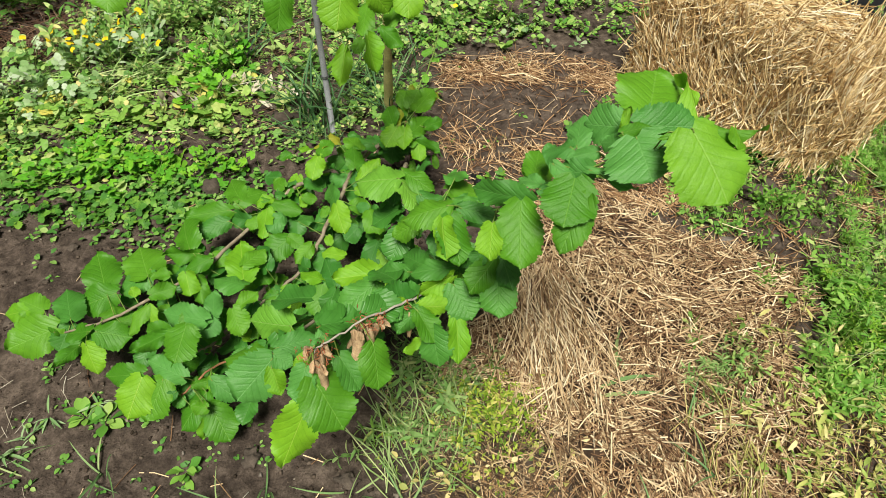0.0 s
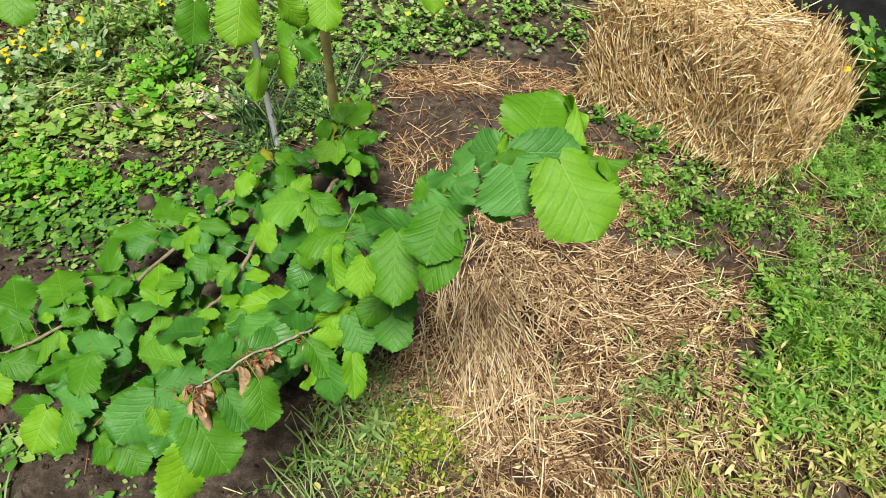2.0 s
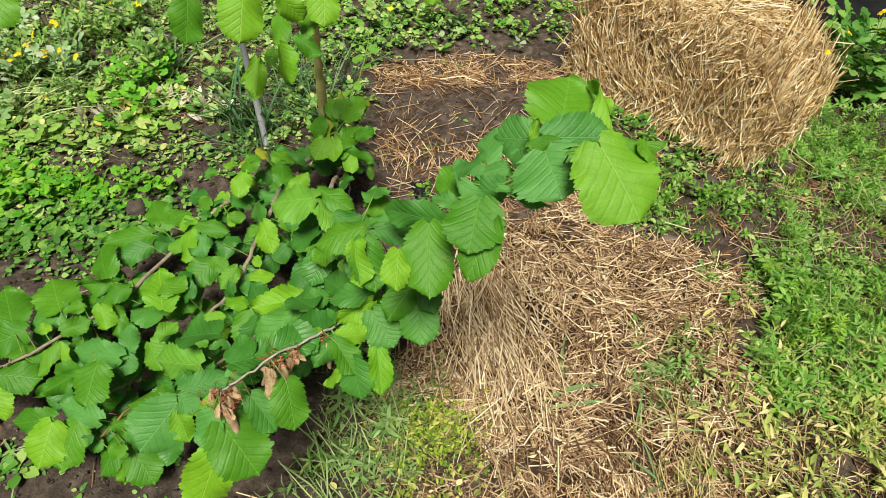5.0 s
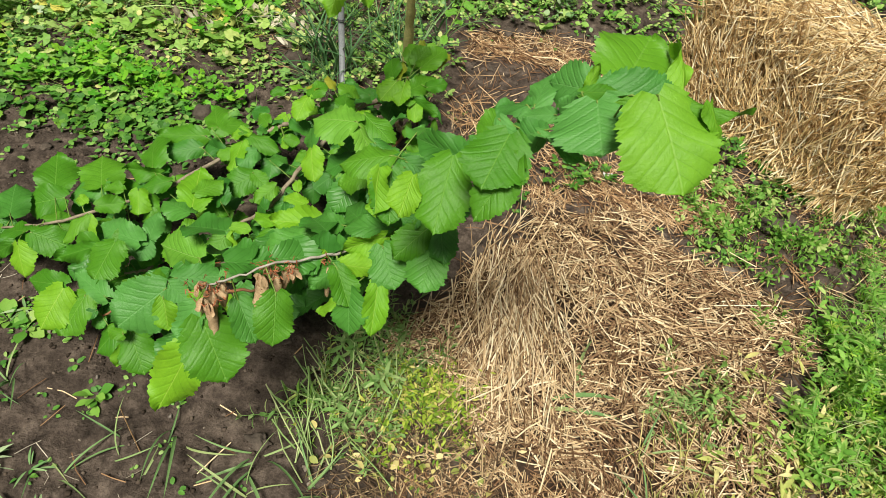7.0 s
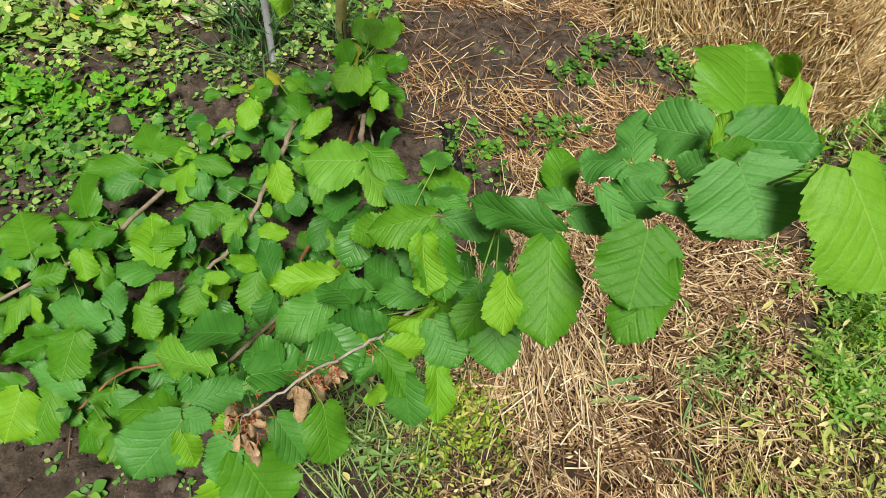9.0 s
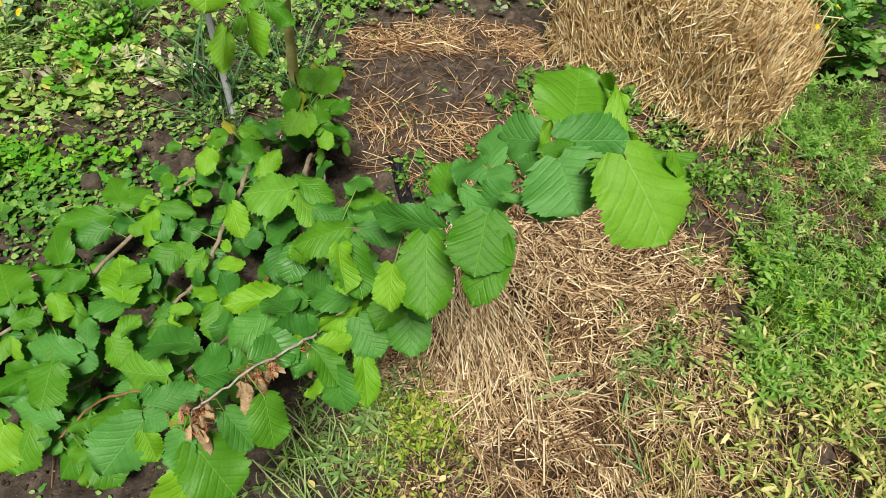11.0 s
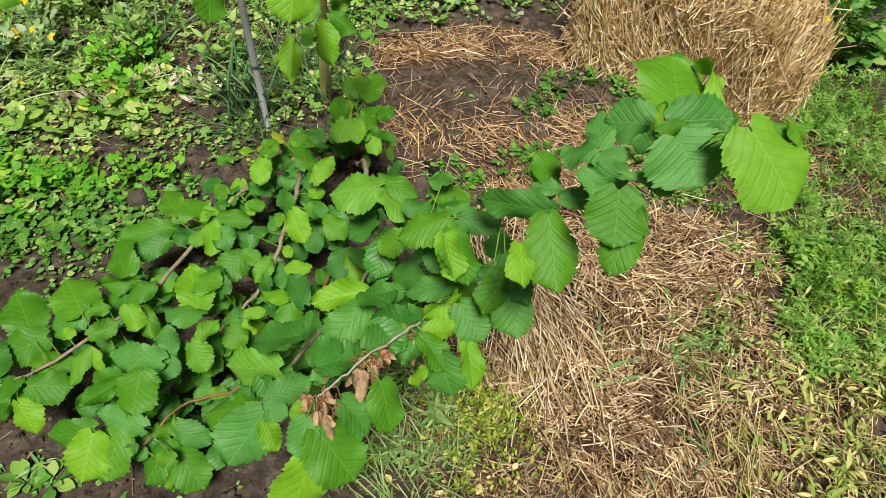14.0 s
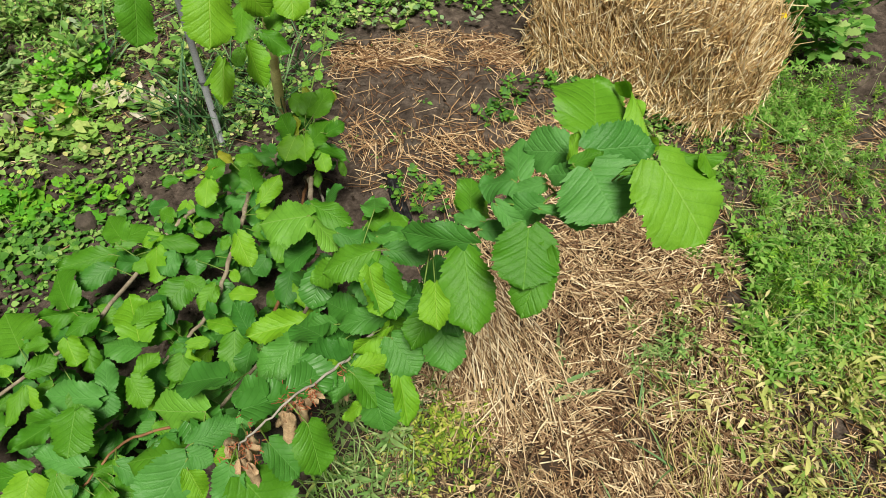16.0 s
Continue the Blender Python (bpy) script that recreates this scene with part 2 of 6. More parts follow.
thatch_mat = island_material("brown_thatch", [(0.0, (0.045, 0.028, 0.018)), (0.5, (0.15, 0.095, 0.055)), (0.85, (0.33, 0.23, 0.13)), (1.0, (0.55, 0.42, 0.26))], 0.75)
weed_wilted = island_material("weed_wilted", [(0.0, (0.20, 0.34, 0.06)), (0.35, (0.36, 0.47, 0.11)), (0.7, (0.58, 0.56, 0.18)), (1.0, (0.80, 0.70, 0.36))], 0.55, 0.3)
weed_lime = island_material("weed_lime", [(0.0, (0.075, 0.28, 0.02)), (0.6, (0.145, 0.41, 0.025)), (1.0, (0.23, 0.48, 0.035))], 0.5, 0.25)
weed_grey = island_material("weed_grey", [(0.0, (0.13, 0.26, 0.09)), (0.6, (0.24, 0.38, 0.16)), (1.0, (0.44, 0.52, 0.33))], 0.65, 0.2)
weed_yellow = island_material("weed_yellow", [(0.0, (0.26, 0.32, 0.07)), (0.35, (0.44, 0.44, 0.13)), (0.7, (0.62, 0.53, 0.20)), (1.0, (0.78, 0.64, 0.34))], 0.55, 0.25)
grass_mat = island_material("grass", [(0.0, (0.12, 0.23, 0.08)), (0.6, (0.20, 0.33, 0.12)), (1.0, (0.36, 0.43, 0.18))], 0.5, 0.2)
onion_grass = island_material("dark_grass", [(0.0, (0.045, 0.13, 0.045)), (0.7, (0.10, 0.22, 0.075)), (1.0, (0.20, 0.31, 0.13))], 0.5, 0.15)
pale_litter_mat = island_material("bleached_litter", [(0.0, (0.40, 0.34, 0.26)), (0.5, (0.60, 0.53, 0.42)), (1.0, (0.78, 0.72, 0.62))], 0.7, 0.1)
twig_mat = island_material("dry_twig", [(0.0, (0.06, 0.030, 0.019)), (0.6, (0.16, 0.085, 0.055)), (1.0, (0.33, 0.215, 0.14))], 0.75)
petal_mat = island_material("yellow_petal", [(0.0, (0.72, 0.50, 0.01)), (1.0, (0.85, 0.64, 0.02))], 0.5, 0.15)


def soil_material():
    m, n, l = shader("garden_soil")
    big = noise_node(n, l, 2.2, 6.0)
    mid = noise_node(n, l, 24.0, 8.0, 0.7)
    fine = noise_node(n, l, 170.0, 6.0, 0.7)
    base = ramp_of(n, l, mid.outputs[0], [(0.30, (0.027, 0.021, 0.0176)), (0.5, (0.088, 0.068, 0.058)), (0.72, (0.208, 0.165, 0.140))])
    base = blend(n, l, "MULTIPLY", 0.7, base, ramp_of(n, l, big.outputs[0], [(0.35, (0.75, 0.72, 0.70)), (0.65, (1.3, 1.27, 1.22))]))
    base = blend(n, l, "MULTIPLY", 0.6, base, ramp_of(n, l, fine.outputs[0], [(0.3, (0.5, 0.5, 0.5)), (0.7, (1.4, 1.38, 1.34))]))
    h = calc(n, l, "ADD", calc(n, l, "MULTIPLY", mid.outputs[0], 1.4), calc(n, l, "MULTIPLY", fine.outputs[0], 0.5))
    return finish(m, n, l, base, 0.88, h, 1.0, 0.012, 0.0, 0.1)


soil = soil_material()


# ---- mesh tools ----
TABLE = np.random.default_rng(3).random((256, 256))


def value_noise(x, y, cell, shift=0):
    """Smooth noise from 0 to 1 with features of about cell metres."""
    u, v = np.asarray(x) / cell + 17.3 * shift + 100, np.asarray(y) / cell + 9.1 * shift + 100
    i, j = np.floor(u).astype(int), np.floor(v).astype(int)
    a, b = u - i, v - j
    a, b = a * a * (3 - 2 * a), b * b * (3 - 2 * b)
    at = lambda p, q: TABLE[p % 256, q % 256]
    return (at(i, j) * (1 - a) + at(i + 1, j) * a) * (1 - b) + (at(i, j + 1) * (1 - a) + at(i + 1, j + 1) * a) * b


MULCH = [(0.02, 0.84), (0.12, 1.05), (0.25, 1.32), (0.37, 1.50), (0.66, 1.47), (0.82, 1.34), (1.08, 1.26), (1.04, 1.06), (0.97, 0.88), (0.90, 0.60), (0.70, 0.32), (0.36, 0.34), (0.27, 0.60), (0.22, 0.80)]


def inside(x, y, ring):
    """Which points lie within a ring of corners."""
    x, y = np.asarray(x, float), np.asarray(y, float)
    hit = np.zeros(x.shape, bool)
    for (ax, ay), (bx, by) in zip(ring, ring[1:] + ring[:1]):
        cross = (ay > y) != (by > y)
        hit ^= cross & (x < (bx - ax) * (y - ay) / (by - ay + 1e-12) + ax)
    return hit


def mulch_depth(x, y):
    """A low heap of straw, highest in its middle."""
    d = ((np.asarray(x) - 0.55) / 0.56) ** 2 + ((np.asarray(y) - 1.0) / 0.58) ** 2
    return np.clip(1 - d, 0, 1) ** 0.6


def ground_height(x, y):
    h = 0.030 * (value_noise(x, y, 0.55, 1) - 0.5) + 0.022 * (value_noise(x, y, 0.17, 2) - 0.5)
    h = h + 0.018 * (value_noise(x, y, 0.06, 3) - 0.5) + 0.012 * (value_noise(x, y, 0.03, 4) - 0.5) + 0.007 * (value_noise(x, y, 0.016, 7) - 0.5)
    # a hollow at the back corner of the weed bed
    h = h - 0.09 * np.exp(-((np.asarray(x) + 1.87) / 0.17) ** 2 - ((np.asarray(y) - 2.66) / 0.15) ** 2)
    return h + 0.018 * mulch_depth(x, y)


def mesh_of(name, verts, quads, material, smooth=True, uv=None):
    """A mesh from arrays of vertices and of four-cornered faces."""
    verts, quads = np.asarray(verts, np.float32), np.asarray(quads, np.int32)
    me = bpy.data.meshes.new(name)
    me.vertices.add(len(verts))
    me.vertices.foreach_set("co", verts.ravel())
    me.loops.add(quads.size)
    me.loops.foreach_set("vertex_index", quads.ravel())
    me.polygons.add(len(quads))
    me.polygons.foreach_set("loop_start", np.arange(0, quads.size, 4, dtype=np.int32))
    me.polygons.foreach_set("use_smooth", np.full(len(quads), smooth))
    if uv is not None:
        layer = me.uv_layers.new(name="blade")
        layer.data.foreach_set("uv", np.asarray(uv, np.float32)[quads.ravel()].ravel())
    me.update(calc_edges=True)
    me.validate()
    me.materials.append(material)
    return me


def part(name, mesh, parent, label="", kind=""):
    ob = new(name, mesh)
    ob.parent = parent
    return tagged(ob, label, kind=kind)


def thing(name, label, category, at=(0, 0, 0), group="", mesh=None, kind=""):
    ob = new(name, mesh)
    ob.location = at
    return tagged(ob, label, category, group, kind)


def curve_points(points, steps=6):
    """A smooth line through points (Catmull-Rom)."""
    p = np.asarray(points, float)
    p = np.vstack([2 * p[0] - p[1], p, 2 * p[-1] - p[-2]])
    out = []
    for i in range(1, len(p) - 2):
        for s in np.arange(steps) / steps:
            a, b, c, d = p[i - 1:i + 3]
            out.append(0.5 * (2 * b + (c - a) * s + (2 * a - 5 * b + 4 * c - d) * s * s + (3 * b - a - 3 * c + d) * s ** 3))
    return np.array(out + [p[-2]])


def tube(points, r0, r1, sides=8, knobs=0.0, seed=0):
    """Vertices and faces of a tapering, slightly knotted limb."""
    p = np.asarray(points, float)
    g = np.random.default_rng(seed)
    n = len(p)
    r = np.linspace(r0, r1, n) * (1 + knobs * (g.random(n) - 0.4))
    d = np.gradient(p, axis=0)
    d /= np.linalg.norm(d, axis=1)[:, None] + 1e-9
    ref = np.where(np.abs(d[:, 2:3]) > 0.9, [[1.0, 0, 0]], [[0, 0, 1.0]])
    a = np.cross(d, ref)
    a /= np.linalg.norm(a, axis=1)[:, None]
    b = np.cross(d, a)
    ang = np.arange(sides) * 2 * math.pi / sides
    v = p[:, None] + r[:, None, None] * (np.cos(ang)[None, :, None] * a[:, None] + np.sin(ang)[None, :, None] * b[:, None])
    v = v.reshape(-1, 3)
    q = [(i * sides + k, i * sides + (k + 1) % sides, (i + 1) * sides + (k + 1) % sides, (i + 1) * sides + k) for i in range(n - 1) for k in range(sides)]
    # close both ends with a small four-cornered fan
    m = len(v)
    v = np.vstack([v, p[0] - d[0] * r[0] * 0.3, p[-1] + d[-1] * r[-1] * 0.6])
    for c, row in ((m, 0), (m + 1, n - 1)):
        q += [(c, row * sides + k, row * sides + (k + 1) % sides, row * sides + (k + 2) % sides) for k in range(0, sides, 2)]
    return v, np.array(q)


def join(pieces):
    """Vertices and faces of several pieces as one."""
    vs, qs, k = [], [], 0
    for v, q in pieces:
        vs.append(v)
        qs.append(np.asarray(q) + k)
        k += len(v)
    return np.vstack(vs), np.vstack(qs)


def stamp(template, turns, places):
    """One template laid out many times: 3 x 3 turns (with their sizes) and places."""
    v, q = template
    out = np.einsum("kij,nj->kni", turns, v) + places[:, None, :]
    quads = q[None] + (np.arange(len(places)) * len(v))[:, None, None]
    return out.reshape(-1, 3), quads.reshape(-1, 4)


def turns_of(yaw, pitch, roll, sx, sy, sz):
    """Turns for blades that lie along +y: rolled, raised by pitch, turned by yaw; radians."""
    cy, sn = np.cos(yaw), np.sin(yaw)
    cp, sp = np.cos(pitch), np.sin(pitch)
    cr, sr = np.cos(roll), np.sin(roll)
    o, e = np.zeros_like(yaw), np.ones_like(yaw)
    Z = np.stack([np.stack([cy, -sn, o], -1), np.stack([sn, cy, o], -1), np.stack([o, o, e], -1)], -2)
    X = np.stack([np.stack([e, o, o], -1), np.stack([o, cp, -sp], -1), np.stack([o, sp, cp], -1)], -2)
    Y = np.stack([np.stack([cr, o, sr], -1), np.stack([o, e, o], -1), np.stack([-sr, o, cr], -1)], -2)
    S = np.stack([sx * e, sy * e, sz * e], -1)
    return (Z @ X @ Y) * S[:, None, :]


def straws(places, yaw, pitch, length, radius, bend, seed):
    """Many bent stalks: three-sided, in two lengths."""
    g = np.random.default_rng(seed)
    n = len(places)
    d = np.stack([np.cos(pitch) * np.sin(yaw), np.cos(pitch) * np.cos(yaw), np.sin(pitch)], -1)
    side = np.cross(d, g.normal(size=(n, 3)))
    side /= np.linalg.norm(side, axis=1)[:, None]
    up = np.cross(side, d)
    c = places[:, None] + (np.array([-0.5, 0.0, 0.5])[None, :, None] * (length[:, None] * d)[:, None])
    c[:, 1] += side * (bend * length)[:, None]
    ang = np.arange(3) * 2 * math.pi / 3
    ring = np.cos(ang)[None, :, None] * side[:, None] + 0.75 * np.sin(ang)[None, :, None] * up[:, None]
    v = c[:, :, None] + (radius[:, None, None] * ring)[:, None]
    q = np.array([(i * 3 + k, i * 3 + (k + 1) % 3, (i + 1) * 3 + (k + 1) % 3, (i + 1) * 3 + k) for i in range(2) for k in range(3)])
    quads = q[None] + (np.arange(n) * 9)[:, None, None]
    return v.reshape(-1, 3), quads.reshape(-1, 4)


def blade(profile, fold=0.25, droop=0.25, cup=0.0, rows=None):
    """A leaf along +y, one long: half-widths along it, folded at its midrib and bent down to its tip."""
    prof = np.asarray(profile, float)
    t = np.linspace(0, 1, len(prof))
    v = []
    for u, h in zip(t, prof):
        z = -droop * u * u + cup * u
        v += [(-h, u, z + fold * h), (0, u, z), (h, u, z + fold * h)]
    q = []
    for i in range(len(prof) - 1):
        for k in (0, 1):
            q.append((3 * i + k, 3 * i + k + 1, 3 * i + 4 + k, 3 * i + 3 + k))
    return np.array(v), np.array(q)


def leaflet_set(parts):
    """Several blades as one leaf: (template, yaw, scale, y offset) each."""
    out = []
    for (v, q), yaw, s, x, y in parts:
        c, n = math.cos(yaw), math.sin(yaw)
        w = v * s
        out.append((np.stack([w[:, 0] * c - w[:, 1] * n + x, w[:, 0] * n + w[:, 1] * c + y, w[:, 2]], -1), q))
    return join(out)


OVAL = blade([0.05, 0.29, 0.36, 0.27, 0.04], 0.22, 0.25)
ROUND = blade([0.12, 0.42, 0.50, 0.40, 0.09], 0.15, 0.18)
LOBE = blade([0.05, 0.20, 0.42, 0.31, 0.47, 0.31, 0.30, 0.06], 0.2, 0.22)
GRASS = blade([0.010, 0.016, 0.018, 0.018, 0.016, 0.013, 0.009, 0.001], 0.6, 0.55, 0.15)
STALK = blade([0.018, 0.014], 0.9, 0.1)
TREFOIL = leaflet_set([(LOBE, 0, 0.55, 0, 0.42), (LOBE, 1.25, 0.5, 0, 0.40), (LOBE, -1.25, 0.5, 0, 0.40), (STALK, 0, 0.45, 0, 0)])
PINNATE = leaflet_set([(LOBE, 0, 0.36, 0, 0.64), (OVAL, 1.1, 0.30, 0, 0.55), (OVAL, -1.1, 0.30, 0, 0.55), (OVAL, 1.25, 0.24, 0, 0.32), (OVAL, -1.25, 0.24, 0, 0.32), (STALK, 0, 0.7, 0, 0)])


def palm_leaf(lobes, depth, seed):
    """A round leaf along +y on a stalk, one long, cut into blunt lobes."""
    g = np.random.default_rng(seed)
    n = lobes * 4 + 1
    v = [(0, 0.42, 0.0)]
    for ring in (0.55, 1.0):
        for i in range(n):
            a = -2.55 + 5.1 * i / (n - 1)
            r = 0.52 * (1 - ring * depth * (0.5 + 0.5 * math.cos(2 * math.pi * (i + 2) / 4)) * (0.8 + 0.4 * g.random()))
            r *= ring * (1 - 0.12 * abs(a) / 2.55)
            v.append((r * math.sin(a), 0.42 + r * math.cos(a), 0.10 * ring * math.cos(2 * math.pi * i / 4) * r - 0.22 * r * r))
    q = [(0, 1 + i, 2 + i, 3 + i) for i in range(0, n - 1, 2)] + [(1 + i, 1 + n + i, 2 + n + i, 2 + i) for i in range(n - 1)]
    return leaflet_set([((np.array(v), np.array(q)), 0, 1.0, 0, 0), (STALK, 0, 0.45, 0, 0)])


PALM = palm_leaf(5, 0.17, 5)
PETALS = leaflet_set([(ROUND, k * math.pi / 2, 0.5, 0, 0) for k in range(4)])


def sprig(nodes, whorl, leaf, length, seed, spread=1.0, top=0.8):
    """A weed shoot along +y, one long: a thin stem with a ring of small leaves at each joint."""
    g = np.random.default_rng(seed)
    lv, lq = leaf
    out = []
    bow = [(0.0, 0.0, 0.0), (g.normal(0, 0.03), 0.5, g.normal(0, 0.04)), (g.normal(0, 0.05), 1.0, g.normal(0, 0.05))]
    line = curve_points(bow, 4)
    out.append(tube(line, 0.010, 0.006, 4))
    for i in range(nodes):
        u = 0.22 + 0.78 * i / max(1, nodes - 1)
        at = np.array([np.interp(u, line[:, 1], line[:, k]) for k in range(3)])
        for k in range(whorl):
            a = 2 * math.pi * k / whorl + i * 1.57 + g.normal(0, 0.25)
            lift = spread * g.uniform(0.75, 1.15) * (1.0 if i < nodes - 1 else 0.6)
            away = np.array((math.cos(a), 0, math.sin(a)))
            y = away * math.sin(lift) + np.array((0, math.cos(lift), 0))
            z = np.array((0, math.sin(lift), 0)) - away * math.cos(lift)
            x = np.cross(y, z)
            r = length * g.uniform(0.7, 1.15) * (1.0 if i < nodes - 1 else top)
            out.append((at + r * (lv[:, :1] * x + lv[:, 1:2] * y + lv[:, 2:] * z), lq))
    return join(out)


def rosettes(centres, leaves, size, reach, pitch, lift, seed):
    """Turns and places of leaves that point outwards round each centre; centres may carry their own scale as a third value."""
    g = np.random.default_rng(seed)
    c = np.repeat(np.asarray(centres, float), leaves, axis=0)
    n = len(c)
    scale = c[:, 2] if c.shape[1] > 2 else np.ones(n)
    yaw = g.random(n) * 2 * math.pi
    r = reach * np.sqrt(g.random(n)) * scale
    x, y = c[:, 0] - np.sin(yaw) * r, c[:, 1] + np.cos(yaw) * r
    p = pitch[0] + (pitch[1] - pitch[0]) * g.random(n)
    s = (size[0] + (size[1] - size[0]) * g.random(n)) * scale
    z = ground_height(x, y) + (lift[0] + (lift[1] - lift[0]) * g.random(n)) * scale
    m = turns_of(yaw, p, g.normal(0, 0.35, n), s * (0.85 + 0.3 * g.random(n)), s, s)
    return m, np.stack([x, y, z], -1)


def plants(centres, template, leaves, size, reach, pitch, lift, seed):
    """Rosettes joined into one set of vertices and faces."""
    return stamp(template, *rosettes(centres, leaves, size, reach, pitch, lift, seed))


SHARED = {}


def rooted(ob, at):
    """Sets a thing's origin at its root; its parts stay where they are."""
    root = Vector((at[0], at[1], float(ground_height(at[0], at[1]))))
    ob.location = root
    for child in ob.children:
        child.matrix_parent_inverse = Matrix.Translation(-root)
    return ob



def single_leaves(ob, name, template, key, material, turns, places):
    """Each leaf as a part of its own; alike leaves share one mesh."""
    if (key, material.name) not in SHARED:
        SHARED[key, material.name] = mesh_of(name, template[0], template[1], material)
    for m, c in zip(turns, places):
        w = Matrix.Identity(4)
        for i in range(3):
            w[i][0], w[i][1], w[i][2], w[i][3] = float(m[i, 0]), float(m[i, 1]), float(m[i, 2]), float(c[i])
        part(name, SHARED[key, material.name], ob).matrix_basis = w


def sprinkle(box, count, seed, weight=None):
    """Random places in a box on the ground, kept by a weight from 0 to 1."""
    g = np.random.default_rng(seed)
    x = box[0] + (box[1] - box[0]) * g.random(count)
    y = box[2] + (box[3] - box[2]) * g.random(count)
    if weight is not None:
        keep = g.random(count) < weight(x, y)
        x, y = x[keep], y[keep]
    return np.stack([x, y, 0.65 + 0.7 * g.random(len(x))], -1)


# ---- ground ----
def build_ground():
    far = np.array([4.0, 5.5, 8, 13, 25, 60, 150, 400, 1000])
    xs = np.concatenate([-far[::-1], np.arange(-2.6, 3.1, 0.0125), far])
    ys = np.concatenate([-far[::-1], np.arange(0.15, 3.5, 0.0125), far + 0.5])
    X, Y = np.meshgrid(xs, ys)
    near = ((X > -2.7) & (X < 3.2) & (Y > 0.1) & (Y < 3.6)).astype(float)
    Z = ground_height(X, Y) * near
    w = len(xs)
    i = np.arange(len(ys) - 1)[:, None] * w + np.arange(w - 1)[None]
    q = np.stack([i, i + 1, i + w + 1, i + w], -1).reshape(-1, 4)
    me = mesh_of("ground", np.stack([X, Y, Z], -1).reshape(-1, 3), q, soil)
    thing("ground", "dark brown crumbly garden soil with small clods", "soil", mesh=me, kind="structure")


build_ground()


def lump(name, label, category, at, size, material, seed, rough=0.25, sink=0.3, group=""):
    """A stone or clod: an uneven rounded body."""
    bm = bmesh.new()
    bmesh.ops.create_icosphere(bm, subdivisions=3, radius=1.0)
    for v in bm.verts:
        d = 1 + rough * noise.noise(v.co * 1.6 + Vector((seed * 3.7, seed, 0))) + rough * 0.5 * noise.noise(v.co * 4.1 + Vector((seed, 0, seed)))
        v.co = Vector((v.co.x * size[0], v.co.y * size[1], v.co.z * size[2])) * d
    me = bpy.data.meshes.new(name)
    bm.to_mesh(me)
    bm.free()
    for p in me.polygons:
        p.use_smooth = True
    me.materials.append(material)
    z = float(ground_height(at[0], at[1])) + size[2] * (1 - 2 * sink)
    return thing(name, label, category, (at[0], at[1], z), group, me)


# ---- straw mulch ----
def build_mulch():
    heap = thing("straw_mulch", "flattened heap of old brown straw mulch on the soil", "straw mulch", kind="stuff")
    g = np.random.default_rng(11)
    n = 25000
    x, y = -0.05 + 1.25 * g.random(n), 0.28 + 1.32 * g.random(n)
    edge = 0.10 * (value_noise(x, y, 0.13, 8) - 0.5)
    keep = inside(x + edge, y - edge, MULCH) & (value_noise(x, y, 0.055, 20) * 0.7 + value_noise(x, y, 0.16, 22) * 0.3 > 0.50 * g.random(n) ** 0.5)
    x, y = x[keep], y[keep]
    n = len(x)
    lay = g.random(n)
    yaw = value_noise(x, y, 0.16, 5) * 7.0 + g.normal(0, 0.8, n)
    # a flake of straw that still lies combed in one direction
    flake = np.exp(-((x - 0.30) / 0.11) ** 2 - ((y - 1.02) / 0.2) ** 2) > 0.25 + 0.6 * g.random(n)
    yaw = np.where(flake, -0.08 + g.normal(0, 0.22, n), yaw)
    pitch = g.normal(0, 0.14, n)
    length = np.clip(g.gamma(4.0, 0.0165, n), 0.02, 0.15) * np.where(flake, 1.5, 1.0)
    radius = 0.0009 + 0.0014 * g.random(n)
    z = ground_height(x, y) + 0.002 + 0.030 * lay * (0.5 + 0.5 * mulch_depth(x, y)) + np.where(flake, 0.008, 0) + 0.022 * (value_noise(x, y, 0.055, 20) - 0.4)
    v, q = straws(np.stack([x, y, z], -1), yaw, pitch, length, radius, g.normal(0, 0.03, n), 12)
    part("loose_straw", mesh_of("loose_straw", v, q, straw_mat, False), heap, kind="stuff")
    # a pale flake of straw that still lies combed
    k = 700
    x, y = g.normal(0.31, 0.08, k), g.normal(1.0, 0.14, k)
    z = ground_height(x, y) + 0.030 + 0.022 * g.random(k)
    v, q = straws(np.stack([x, y, z], -1), -0.05 - 1.2 * (x - 0.31) + g.normal(0, 0.34, k), g.normal(0, 0.1, k), np.clip(g.gamma(5.0, 0.022, k), 0.04, 0.2), 0.0010 + 0.0013 * g.random(k), g.normal(0, 0.03, k), 13)
    part("combed_straw", mesh_of("combed_straw", v, q, straw_pale, False), heap, "paler straw lying combed in one direction", "stuff")
    # the stalks that lie uppermost, one by one
    kinds = []
    for k in range(8):
        v, q = straws(np.zeros((1, 3)), np.zeros(1), np.zeros(1), np.array([0.04 + 0.007 * k]), np.array([0.0014 + 0.0001 * k]), np.array([0.05 * (k % 3 - 1)]), 60 + k)
        kinds.append(mesh_of("straw", v, q, straw_mat, False))
    for k in range(280):
        x, y = g.uniform(0.15, 1.0), g.uniform(0.5, 1.4)
        z = float(ground_height(x, y)) + 0.026 + 0.012 * float(mulch_depth(x, y))
        part("straw", kinds[k % 8], heap).matrix_basis = pose(x, y, z, g.normal(0, 6), g.uniform(0, 360), g.uniform(0, 360))
    # the matted bed under it, near black: shade between the stalks as colour
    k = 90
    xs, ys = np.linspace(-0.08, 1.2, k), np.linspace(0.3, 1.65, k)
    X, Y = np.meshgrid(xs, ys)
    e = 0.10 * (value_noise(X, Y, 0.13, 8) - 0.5)
